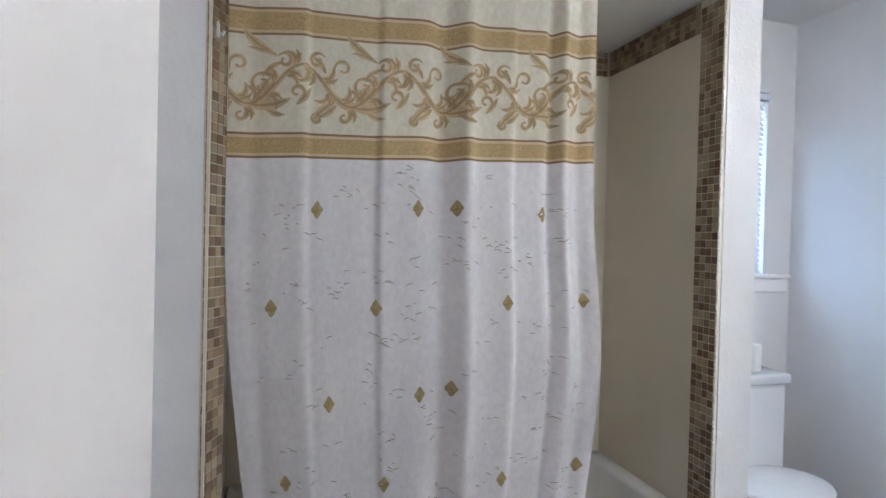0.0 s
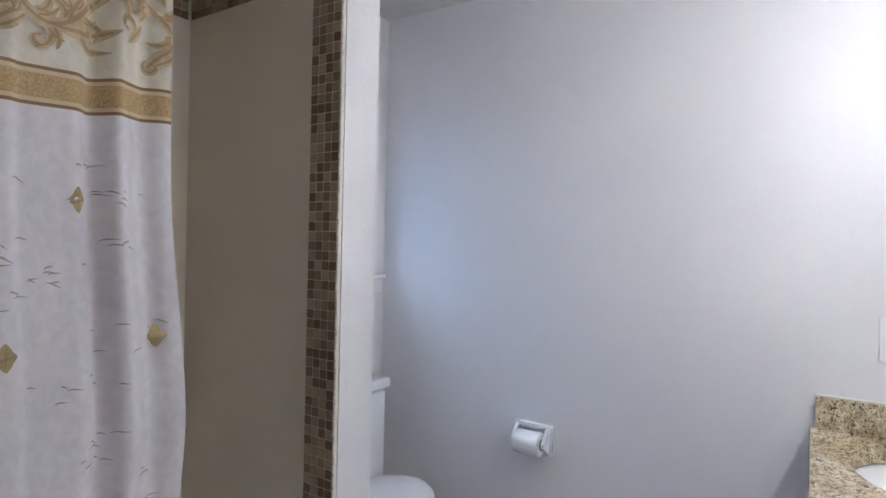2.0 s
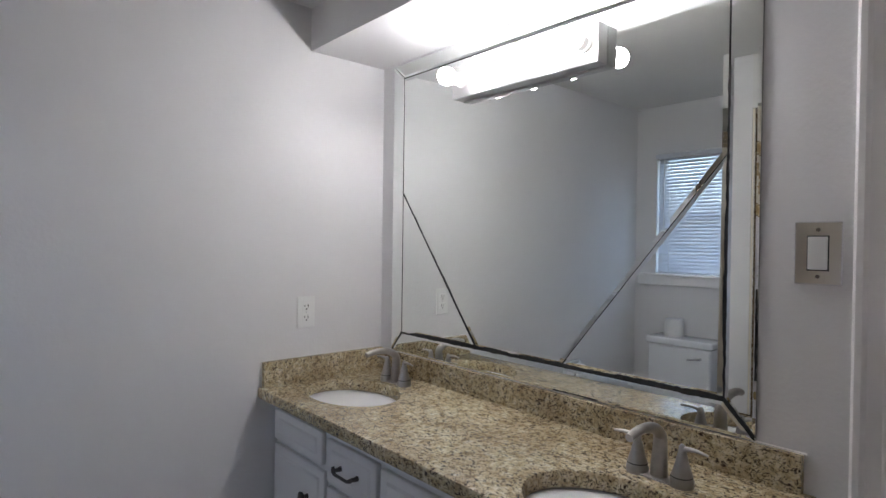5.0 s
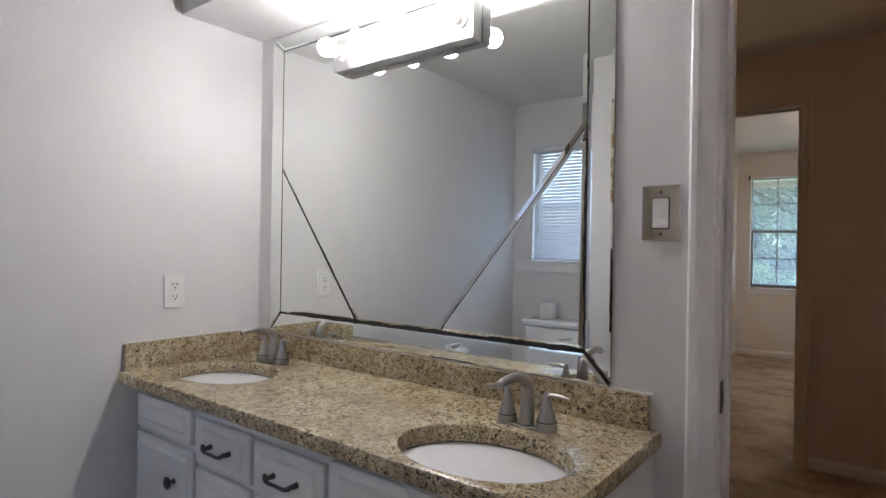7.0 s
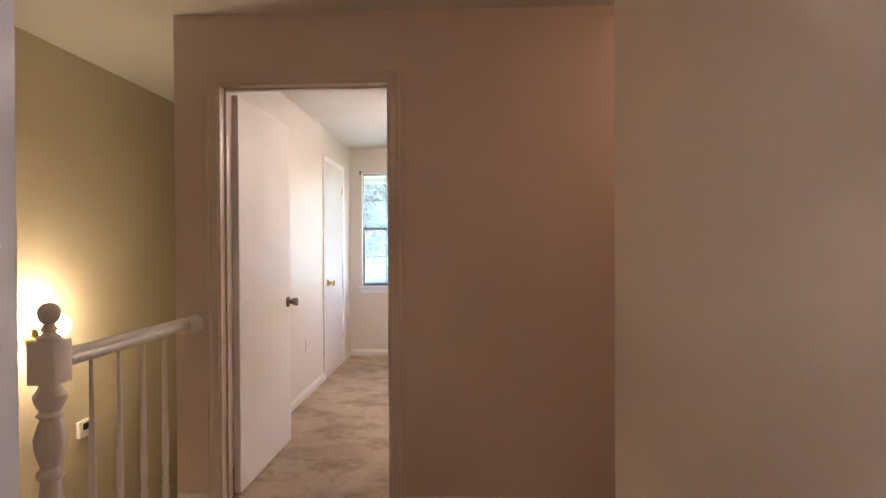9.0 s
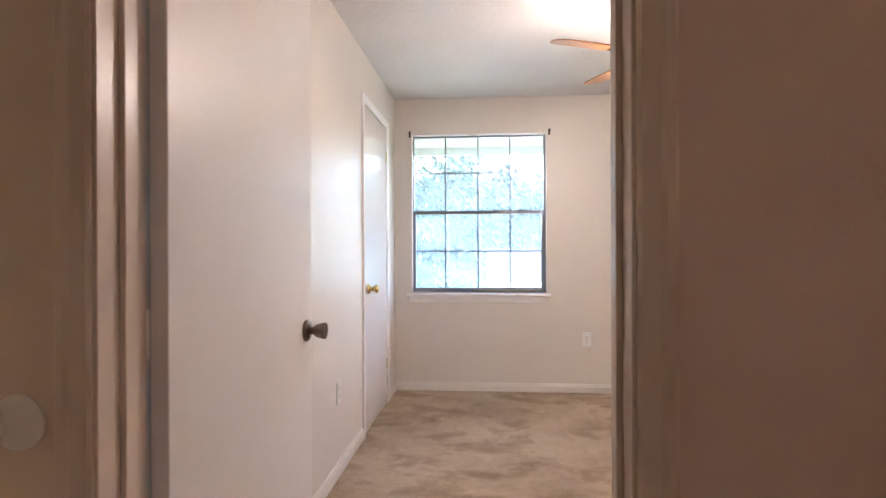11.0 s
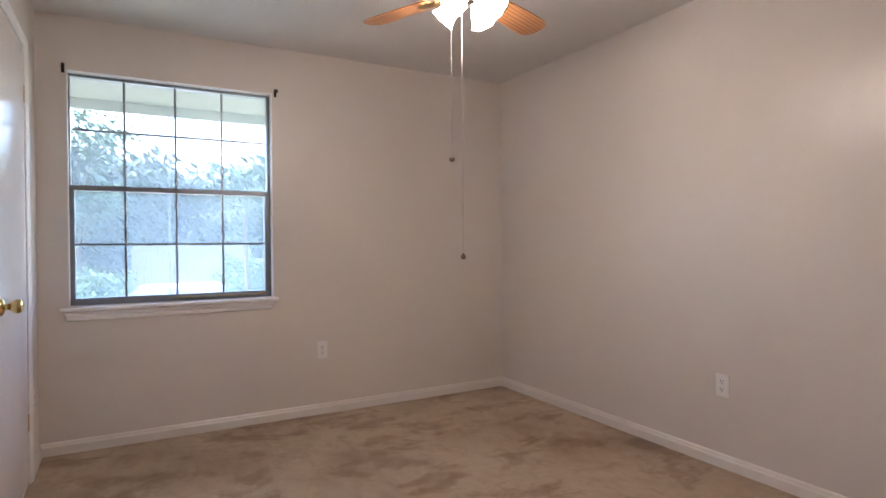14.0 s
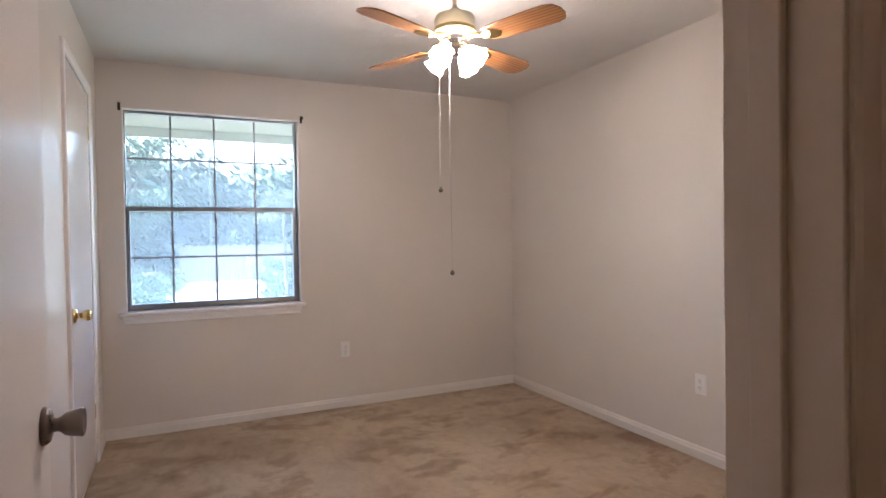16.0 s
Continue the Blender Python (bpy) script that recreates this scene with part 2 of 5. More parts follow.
MIRROR = mat("mirror_silver", (0.86, 0.89, 0.87), 0.012, 1.0)
PLASTIC = mat("white_plastic", (0.8, 0.8, 0.79), 0.3, noise_scale=20, vary=0.02)
PAPER = mat("tissue_paper", (0.84, 0.84, 0.84), 0.95, noise_scale=60, vary=0.04, bump=0.3, bump_scale=220)
PANEL = mat("beige_shower_panel", (0.76, 0.69, 0.57), 0.3, noise_scale=2, vary=0.06)
TUB_MAT = mat("tub_enamel", (0.74, 0.72, 0.69), 0.15, noise_scale=3, vary=0.03)
GROUT = mat("beige_grout", (0.62, 0.55, 0.45), 0.9, noise_scale=60, vary=0.15, bump=0.3, bump_scale=300)
TILE = mosaic("mosaic_tile", "object")
TILE_REST = mosaic("mosaic_tile_rest", "island")
GRANITE = granite()
CARPET = carpet()
VINYL = mat("vinyl_floor", (0.6, 0.57, 0.53), 0.4, noise_scale=5, vary=0.1)
ALU = mat("grey_aluminium", (0.3, 0.33, 0.36), 0.35, 0.8, noise_scale=30, vary=0.1)
DARK = mat("dark_metal", (0.03, 0.025, 0.02), 0.45, 0.6, noise_scale=40, vary=0.2)
OAK = wood("oak_blade", (0.25, 0.1, 0.035), (0.46, 0.215, 0.08), (0.5, 5, 1), 6, 3.2)
CREAM = mat("cream_enamel", (0.62, 0.57, 0.4), 0.3, noise_scale=12, vary=0.05)
CLOTH = fabric()
GOLDPRINT = mat("gold_print", (0.6, 0.47, 0.29), 0.85, noise_scale=45, vary=0.35)
GOLDSHADE = mat("dark_gold_print", (0.4, 0.275, 0.14), 0.85, noise_scale=45, vary=0.3)
OLIVEPRINT = mat("olive_print", (0.44, 0.35, 0.18), 0.85, noise_scale=60, vary=0.3)
FLECK = mat("brown_fleck", (0.46, 0.41, 0.38), 0.9, noise_scale=60, vary=0.3)
BLIND = mat("white_blind_slat", (0.64, 0.66, 0.72), 0.4, noise_scale=6, vary=0.04)
STEEL_GREY = mat("socket_grey", (0.55, 0.55, 0.55), 0.4, noise_scale=30, vary=0.05)
LIT_BATH = glow("lit_bulb_cool", (0.94, 0.965, 1.0), BULB_BATH)
LIT_END = glow("lit_bulb_end", (0.94, 0.965, 1.0), BULB_BATH * 0.62)
LIT_CFL = glow("lit_spiral_tube", (0.95, 0.98, 1), BULB_BATH * 0.16)
LIT_FAN = glow("lit_frosted_glass", (1, 0.885, 0.765), BULB_FAN)
# warm glow of the unseen lamp added over the landing
LIT_FILL = glow("hall_fill_glow", (1, 0.66, 0.46), FILL_HALL)
LIT_STAIR = glow("lit_sconce", (1, 0.82, 0.52), BULB_STAIR)
GLASS = bpy.data.materials.new("window_glass")
GLASS.use_nodes = True
gb = GLASS.node_tree.nodes["Principled BSDF"]
gb.inputs["Base Color"].default_value = (0.85, 0.955, 1, 1)
gb.inputs["Roughness"].default_value = 0.0
gb.inputs["Transmission Weight"].default_value = 1.0
gb.inputs["IOR"].default_value = 1.02
# pale blue scatter in the panes, standing in for glare over the view
glare_veil = GLASS.node_tree.nodes.new("ShaderNodeBsdfTranslucent")
glare_veil.inputs[0].default_value = (0.78, 0.94, 1, 1)
veil_noise = tex(GLASS.node_tree, "Noise", 3.5, coords(GLASS.node_tree), Detail=5)
amount = GLASS.node_tree.nodes.new("ShaderNodeMapRange")
amount.inputs[3].default_value, amount.inputs[4].default_value = 0.12, 0.17
GLASS.node_tree.links.new(veil_noise.outputs["Fac"], amount.inputs[0])
mixed = GLASS.node_tree.nodes.new("ShaderNodeMixShader")
GLASS.node_tree.links.new(amount.outputs[0], mixed.inputs[0])
GLASS.node_tree.links.new(gb.outputs[0], mixed.inputs[1])
GLASS.node_tree.links.new(glare_veil.outputs[0], mixed.inputs[2])
GLASS.node_tree.links.new(mixed.outputs[0], GLASS.node_tree.nodes["Material Output"].inputs[0])


# ---- building helpers ----
def cube(bm, lo, hi, bevel=0.0, segments=2):
    made = bmesh.ops.create_cube(bm, size=1)["verts"]
    for v in made:
        v.co = [l + (h - l) * (c + 0.5) for l, h, c in zip(lo, hi, v.co)]
    if bevel:
        edges = list({e for v in made for e in v.link_edges})
        bmesh.ops.bevel(bm, geom=edges, offset=bevel, segments=segments, affect="EDGES", profile=0.5)
    return bm


def block(lo, hi, bevel=0.0, segments=2):
    return cube(bmesh.new(), lo, hi, bevel, segments)


def lathe(bm, profile, center, axis="z", steps=24):
    """Turn a profile of (radius, height) round an axis through center."""
    rings = []
    cx, cy, cz = center
    for r, h in profile:
        ring = []
        for i in range(steps):
            a = 2 * math.pi * i / steps
            p, q = r * math.cos(a), r * math.sin(a)
            co = {"z": (cx + p, cy + q, cz + h), "x": (cx + h, cy + p, cz + q), "y": (cx + q, cy + h, cz + p)}[axis]
            ring.append(bm.verts.new(co))
        rings.append(ring)
    for a, b in zip(rings, rings[1:]):
        for i in range(steps):
            j = (i + 1) % steps
            bm.faces.new((a[i], a[j], b[j], b[i]))
    bm.faces.new(list(reversed(rings[0])))
    bm.faces.new(rings[-1])
    return bm


def tube(bm, points, radii, steps=12):
    """A round bar along points, with a radius at each."""
    pts = [Vector(p) for p in points]
    if not isinstance(radii, (list, tuple)):
        radii = [radii] * len(pts)
    rings = []
    side = None
    for i, p in enumerate(pts):
        d = (pts[min(i + 1, len(pts) - 1)] - pts[max(i - 1, 0)]).normalized()
        if side is None:
            side = d.orthogonal().normalized()
        side = (side - d * side.dot(d)).normalized()
        up = d.cross(side)
        rings.append([bm.verts.new(p + radii[i] * (math.cos(a) * side + math.sin(a) * up)) for a in (2 * math.pi * k / steps for k in range(steps))])
    for a, b in zip(rings, rings[1:]):
        for i in range(steps):
            j = (i + 1) % steps
            bm.faces.new((a[i], a[j], b[j], b[i]))
    bm.faces.new(list(reversed(rings[0])))
    bm.faces.new(rings[-1])
    return bm


def prism(bm, outline, axis, lo, hi, inset=0.0, rise=0.0):
    """A flat plate of an outline in the plane across an axis; inset and rise slope its edge on the hi side."""
    def at(p, d):
        return {"x": (d, p[0], p[1]), "y": (p[0], d, p[1]), "z": (p[0], p[1], d)}[axis]
    c = Vector((sum(p[0] for p in outline) / len(outline), sum(p[1] for p in outline) / len(outline)))
    low = [bm.verts.new(at(p, lo)) for p in outline]
    high = [bm.verts.new(at(p, hi)) for p in outline]
    loops = [low, high]
    if inset:
        n = len(outline)
        area = sum(outline[i][0] * outline[(i + 1) % n][1] - outline[(i + 1) % n][0] * outline[i][1] for i in range(n))
        flip = 1 if area > 0 else -1
        inner = []
        for i in range(n):
            p0, p1, p2 = (Vector(outline[(i + k) % n]) for k in (-1, 0, 1))
            e1, e2 = (p1 - p0).normalized(), (p2 - p1).normalized()
            n1, n2 = Vector((-e1.y, e1.x)) * flip, Vector((-e2.y, e2.x)) * flip
            d = (n1 + n2)
            d = d / max(0.3, d.dot(n1))
            inner.append(p1 + d * inset)
        loops.append([bm.verts.new(at(p, hi + rise)) for p in inner])
    for a, b in zip(loops, loops[1:]):
        for i in range(len(a)):
            j = (i + 1) % len(a)
            bm.faces.new((a[i], a[j], b[j], b[i]))
    bm.faces.new(list(reversed(low)))
    bm.faces.new(loops[-1])
    return bm


def mesh_of(name, bm, material, smooth=False):
    bmesh.ops.recalc_face_normals(bm, faces=bm.faces)
    me = bpy.data.meshes.new(name)
    bm.to_mesh(me)
    bm.free()
    me.materials.append(material)
    if smooth:
        me.polygons.foreach_set("use_smooth", [True] * len(me.polygons))
        me.set_sharp_from_angle(angle=radians(40))
    return me


def part(name, bm, material, parent, label="", smooth=False):
    up, base = parent, Vector((0, 0, 0))
    while up:
        base += up.location
        up = up.parent
    bmesh.ops.translate(bm, verts=bm.verts, vec=-base)
    ob = new(name, mesh_of(name, bm, material, smooth))
    ob.parent = parent
    if label:
        tagged(ob, label=label)
    return ob


def thing(name, label, category, group="", at=(0, 0, 0)):
    ob = new(name)
    ob.location = at
    ob.empty_display_size = 0.1
    return tagged(ob, label, category, group)


def structure(name, bm, material, label="", smooth=False):
    return tagged(new(name, mesh_of(name, bm, material, smooth)), label=label, category="", kind="structure")


def shift(bm, at, turn=0.0):
    bm.transform(pose(*at, 0, 0, turn))
    return bm


# ---- large structure ----
NORTH, EAST, BATH_CEIL, SOFFIT = 1.973, 2.07, 2.162, 2.007
HALL_S, BED_N, BED_S, BED_E, BED_W, CEILING = -2.48, -2.605, -6.29, 1.5, -1.53, 2.4
STAIR_E = 2.42


def wall(name, boxes, material, label):
    bm = bmesh.new()
    for lo, hi in boxes:
        cube(bm, lo, hi)
    return structure(name, bm, material, label)


wall("floor_bathroom", [((-0.40, -0.12, -0.12), (2.19, 2.1, 0))], VINYL, "tan vinyl bathroom floor")
wall("floor_hall", [((-1.6, HALL_S, -0.25), (1.46, -0.12, 0)), ((1.46, -1.56, -0.25), (STAIR_E, -0.12, 0))], CARPET, "stained beige carpet on the landing")
wall("floor_bedroom", [((BED_W, BED_S, -0.25), (BED_E, BED_N, 0)), ((0.51, BED_N, -0.25), (1.33, HALL_S, 0))], CARPET, "worn beige bedroom carpet with brown stains")
wall("ceiling_bathroom", [((-0.40, 0.0, BATH_CEIL), (2.19, 2.1, BATH_CEIL + 0.1))], CEIL, "textured off-white bathroom ceiling")
wall("soffit_vanity", [((0.49, 0.0, SOFFIT), (EAST, 0.326, BATH_CEIL - 0.002))], WALL_BATH, "dropped white soffit over the vanity")
wall("ceiling_hall", [((-1.6, HALL_S, CEILING), (1.51, -0.12, CEILING + 0.1)), ((1.51, -7, CEILING), (STAIR_E, -0.12, CEILING + 0.1))], CEIL, "textured ceiling over landing and stairs")
wall("ceiling_bedroom", [((BED_W, BED_S, CEILING), (BED_E, BED_N, CEILING + 0.1))], CEIL, "textured off-white bedroom ceiling")
# bathroom
wall("wall_bath_east", [((EAST, -0.12, -0.1), (2.19, 2.1, 2.4))], WALL_BATH, "smooth white bathroom wall")
BWX0, BWX1, BWZ0, BWZ1 = 1.34, 1.935, 1.14, 1.873
wall("wall_bath_north", [((1.27, NORTH, -0.1), (BWX0, 2.1, 2.4)), ((BWX1, NORTH, -0.1), (EAST, 2.1, 2.4)), ((BWX0, NORTH, -0.1), (BWX1, 2.1, BWZ0)), ((BWX0, NORTH, BWZ1), (BWX1, 2.1, 2.4))], WALL_BATH, "white bathroom wall round a small window")
wall("wall_alcove_north", [((-0.40, 1.905, -0.1), (1.165, 2.1, 2.4))], PANEL, "beige panelled wall of the shower alcove")
wall("wall_tub_end", [((1.166, 1.357, 0), (1.273, NORTH, BATH_CEIL))], WALL_BATH, "white partition between tub and toilet")
wall("wall_tub_panel", [((1.158, 1.36, 0.4), (1.1657, 1.905, 1.923))], PANEL, "beige shower panel on the partition")
wall("wall_bath_west", [((-0.40, 0.0, -0.1), (-0.262, 1.36, 2.4)), ((-0.40, 1.36, -0.1), (-0.096, 1.905, 2.4))], WALL_BATH, "white bathroom wall behind the door")
wall("wall_tub_west_panel", [((-0.0957, 1.36, 0.4), (-0.088, 1.905, 1.923))], PANEL, "beige shower panel at the tub's head")
structure("wall_tub_return", prism(bmesh.new(), [(-0.0955, 1.3605), (-0.0645, 1.434), (-0.0875, 1.52)], "z", 0.522, 1.922), PANEL, "beige splayed return at the tub's head")
wall("ceiling_alcove", [((-0.096, 1.355, 1.924), (1.166, 1.905, BATH_CEIL - 0.002))], CEIL, "low white ceiling of the shower alcove")
wall("wall_bath_south", [((0.43, -0.12, -0.1), (2.42, 0.0, 2.5)), ((-0.40, -0.12, -0.1), (-0.205, 0.0, 2.5)), ((-0.205, -0.12, 2.06), (0.43, 0.0, 2.5))], WALL_BATH, "white wall with mirror and doorway")
wall("wall_hall_north", [((0.49, -0.126, 0), (STAIR_E, -0.1205, CEILING))], WALL_HALL, "beige landing wall")
# landing
wall("wall_hall_west", [((-1.6, -1.24, 0), (-0.247, -0.1205, CEILING))], WALL_HALL, "beige wall block beside the bathroom door")
wall("wall_hall_end", [((-1.7, HALL_S, 0), (-1.6, -1.24, CEILING))], WALL_HALL, "beige wall closing the landing")
wall("wall_hall_south", [((-1.7, BED_N + 0.004, -0.25), (0.495, HALL_S, CEILING)), ((1.345, BED_N + 0.004, -0.25), (1.555, HALL_S, CEILING)), ((0.495, BED_N + 0.004, 2.07), (1.345, HALL_S, CEILING))], WALL_HALL, "beige landing wall with the bedroom doorway")
wall("wall_stair_east", [((STAIR_E, -7, -2.8), (2.55, -0.0, CEILING))], WALL_STAIR, "yellowish stairwell wall")
wall("wall_stair_west", [((1.5065, -7, -2.8), (1.6, BED_N, CEILING)), ((1.46, BED_N, -2.8), (1.6, -1.56, -0.25))], WALL_STAIR, "stairwell wall")
wall("wall_stair_end", [((1.5, -7.1, -2.8), (2.55, -7, CEILING))], WALL_STAIR, "end wall of the stairwell")
wall("floor_below", [((1.4, -7, -2.9), (2.5, 0, -2.8))], CARPET, "carpeted floor below the stairs")
bm = bmesh.new()
for i in range(14):
    cube(bm, (1.6, -1.56 - 0.25 * (i + 1) - 0.02, -2.8), (STAIR_E, -1.56 - 0.25 * i, -0.185 * (i + 1)))
structure("stairs", bm, CARPET, "carpeted stairs leading down")
# bedroom
WX0, WX1, WZ0, WZ1 = 0.255, 1.358, 0.802, 2.105
wall("wall_bed_south", [((BED_W - 0.1, BED_S - 0.14, -0.3), (WX0, BED_S, 2.5)), ((WX1, BED_S - 0.14, -0.3), (1.6, BED_S, 2.5)), ((WX0, BED_S - 0.14, -0.3), (WX1, BED_S, WZ0)), ((WX0, BED_S - 0.14, WZ1), (WX1, BED_S, 2.5))], WALL_BED, "off-white bedroom wall round the window")
wall("wall_bed_west", [((BED_W - 0.1, BED_S, -0.3), (BED_W, BED_N, 2.5))], WALL_BED, "plain off-white bedroom wall")
CY0, CY1, CZ = -5.905, -5.115, 2.09
wall("wall_bed_east", [((BED_E, CY1, -0.3), (1.506, BED_N, 2.5)), ((BED_E, BED_S, -0.3), (1.506, CY0, 2.5)), ((BED_E, CY0, CZ), (1.506, CY1, 2.5))], WALL_SHEEN, "off-white semi-gloss bedroom wall with a closet door")
wall("wall_bed_north", [((BED_W, BED_N, 0), (0.495, BED_N + 0.0035, CEILING)), ((1.345, BED_N, 0), (BED_E, BED_N + 0.0035, CEILING)), ((0.495, BED_N, 2.07), (1.345, BED_N + 0.0035, CEILING))], WALL_BED, "off-white bedroom wall round the doorway")


def skirting(name, along, lo, hi, face, out, material=BASE_PAINT):
    """A moulded baseboard on a wall: along x or y, from lo to hi, on the wall's face, standing out to one side."""
    profile = [(0, 0), (0.014, 0), (0.014, 0.045), (0.009, 0.055), (0.008, 0.062), (0.003, 0.07), (0, 0.07)]
    bm = bmesh.new()
    rings = []
    for s in (lo, hi):
        rings.append([bm.verts.new((s, face + out * d, z + 0.002) if along == "x" else (face + out * d, s, z + 0.002)) for d, z in profile])
    n = len(profile)
    for i in range(n):
        j = (i + 1) % n
        bm.faces.new((rings[0][i], rings[0][j], rings[1][j], rings[1][i]))
    bm.faces.new(rings[0])
    bm.faces.new(list(reversed(rings[1])))
    return structure(name, bm, material, "white moulded baseboard")


skirting("baseboard_south", "x", BED_W, BED_E, BED_S, 1)
skirting("baseboard_west", "y", BED_S, BED_N, BED_W, 1)
skirting("baseboard_east", "y", CY1 + 0.05, BED_N, BED_E, -1)
skirting("baseboard_east_corner", "y", BED_S, CY0 - 0.05, BED_E, -1)
skirting("baseboard_hall", "x", -1.6, 0.44, HALL_S, 1)
skirting("baseboard_hall_east", "x", 1.4, 1.55, HALL_S, 1)
skirting("baseboard_passage", "y", -1.24, -0.13, -0.247, 1)


# ---- doors ----
def casing(name, axis, u0, u1, top, face, out, width=0.057, floor=0.0, label="white moulded door casing", paint=TRIM):
    """Three mitred mouldings round an opening, standing out from a wall's face."""
    bm = bmesh.new()
    profile = [(0.0, 0.007), (0.006, 0.011), (width * 0.55, 0.013), (width * 0.7, 0.017), (width - 0.006, 0.017), (width, 0.012)]

    def put(u, z, d):
        return (u, face + out * d, z) if axis == "x" else (face + out * d, u, z)
    loops = []
    for w, d in [(0.0, 0.0)] + profile + [(width, 0.0)]:
        loops.append([bm.verts.new(put(u0 - w, floor, d)), bm.verts.new(put(u0 - w, top + w, d)), bm.verts.new(put(u1 + w, top + w, d)), bm.verts.new(put(u1 + w, floor, d))])
    for a, b in zip(loops, loops[1:]):
        for i in range(3):
            bm.faces.new((a[i], a[i + 1], b[i + 1], b[i]))
    return structure(name, bm, paint, label)


def jambs(name, axis, u0, u1, top, d0, d1, stop, paint=TRIM, label="white painted door lining with stop"):
    """The lining of an opening with a door stop at the depth stop."""
    bm = bmesh.new()

    def bar(ua, ub, da, db, za, zb):
        lo, hi = ((ua, da, za), (ub, db, zb)) if axis == "x" else ((da, ua, za), (db, ub, zb))
        cube(bm, lo, hi, 0.0015, 1)
    bar(u0 - 0.014, u0, d0, d1, 0, top)
    bar(u1, u1 + 0.014, d0, d1, 0, top)
    bar(u0 - 0.014, u1 + 0.014, d0, d1, top, top + 0.014)
    bar(u0, u0 + 0.011, stop - 0.018, stop + 0.018, 0, top)
    bar(u1 - 0.011, u1, stop - 0.018, stop + 0.018, 0, top)
    bar(u0 + 0.011, u1 - 0.011, stop - 0.018, stop + 0.018, top - 0.011, top)
    return structure(name, bm, paint, label)


jambs("door_frame_bedroom", "x", 0.51, 1.33, 2.055, BED_N - 0.002, HALL_S + 0.002, -2.55, TAN_TRIM, "tan painted door lining with stop")
casing("trim_bedroom_hall", "x", 0.503, 1.337, 2.062, HALL_S, 1, label="tan moulded door casing", paint=TAN_TRIM)
casing("trim_bedroom_inside", "x", 0.503, 1.337, 2.062, BED_N, -1)
jambs("door_frame_bath", "x", -0.191, 0.417, 2.04, -0.124, 0.002, -0.055)
casing("trim_bath_inside", "x", -0.198, 0.424, 2.047, 0.0, 1)
casing("trim_bath_hall", "x", -0.2, 0.424, 2.047, -0.126, -1)
casing("trim_closet", "y", CY0 + 0.006, CY1 - 0.006, CZ - 0.006, BED_E, -1, 0.05)


def knob_set(parent, at, way, material, cup, label):
    """A round knob on a rose; way is the sign along x in which it stands out."""
    x, y, z = at
    rose = part("rose", lathe(bmesh.new(), [(0.034, 0.0), (0.034, way * 0.004), (0.029, way * 0.011), (0.016, way * 0.015)], at, "x"), material, parent, "", True)
    stem = [(0.013, way * 0.012), (0.012, way * 0.022), (0.014, way * 0.027), (0.018, way * 0.031)]
    if cup:
        grip = [(0.018, way * 0.03), (0.021, way * 0.036), (0.0255, way * 0.055), (0.0265, way * 0.06), (0.0245, way * 0.063), (0.02, way * 0.061)]
    else:
        grip = [(0.018, way * 0.035), (0.0265, way * 0.046), (0.028, way * 0.056), (0.023, way * 0.066), (0.012, way * 0.07)]
    part("knob", lathe(bmesh.new(), stem + grip[1:], at, "x", 28), material, parent, label, True)
    return rose


# the bedroom door, ajar against its wall
bed_door = thing("bedroom_door", "open flush white bedroom door with dark nickel knob", "door", at=(1.331, BED_N - 0.012, 0.0))
part("leaf", block((1.295, BED_N - 0.824, 0.012), (1.33, BED_N - 0.012, 2.045), 0.003), DOOR_WHITE, bed_door)
knob_set(bed_door, (1.2945, BED_N - 0.765, 0.917), -1, ANTIQUE, True, "dark antique nickel cup-shaped knob")
part("latch_plate", block((1.303, BED_N - 0.8255, 0.885), (1.322, BED_N - 0.8235, 0.945), 0.0005, 1), ANTIQUE, bed_door)
for z in (0.25, 1.02, 1.8):
    part("hinge", lathe(bmesh.new(), [(0.006, 0), (0.006, 0.09)], (1.3335, BED_N - 0.006, z - 0.045), "z", 10), TRIM, bed_door, "", True)
bed_door.rotation_euler[2] = radians(-0.4)

bath_door = thing("bathroom_door", "open flush white bathroom door", "door", at=(-0.191, 0.004, 0.0))
part("leaf", block((-0.228, 0.006, 0.012), (-0.193, 0.589, 2.03), 0.004), DOOR_WHITE, bath_door)
for z in (0.25, 1.02, 1.8):
    part("hinge", lathe(bmesh.new(), [(0.006, 0), (0.006, 0.09)], (-0.19, 0.008, z - 0.045), "z", 10), TRIM, bath_door, "", True)
knob_set(bath_door, (-0.1927, 0.53, 0.9), 1, ANTIQUE, True, "dark antique nickel knob")
bath_door.rotation_euler[2] = radians(-15.6)

closet_door = thing("closet_door", "closed flush white closet door with brass knob", "door", at=(1.49, -5.6, 0.0))
part("leaf", block((1.4965, CY0 + 0.016, 0.02), (1.532, CY1 - 0.016, CZ - 0.012), 0.003), DOOR_GLOSS, closet_door)
knob_set(closet_door, (1.4963, -5.24, 0.912), -1, BRASS, False, "shiny polished brass knob")
for z in (0.3, 1.86):
    hinge = part("hinge", block((1.492, CY0 + 0.002, z - 0.04), (1.4962, CY0 + 0.03, z + 0.04), 0.0008, 1), BRASS, closet_door, "brass hinge")
wall("closet_lining", [((1.507, CY0 - 0.0, 0.0), (1.55, CY0 + 0.012, CZ)), ((1.507, CY1 - 0.012, 0.0), (1.55, CY1, CZ)), ((1.507, CY0, CZ - 0.01), (1.55, CY1, CZ)), ((1.54, CY0, 0), (1.56, CY1, CZ))], TRIM, "white closet door lining")

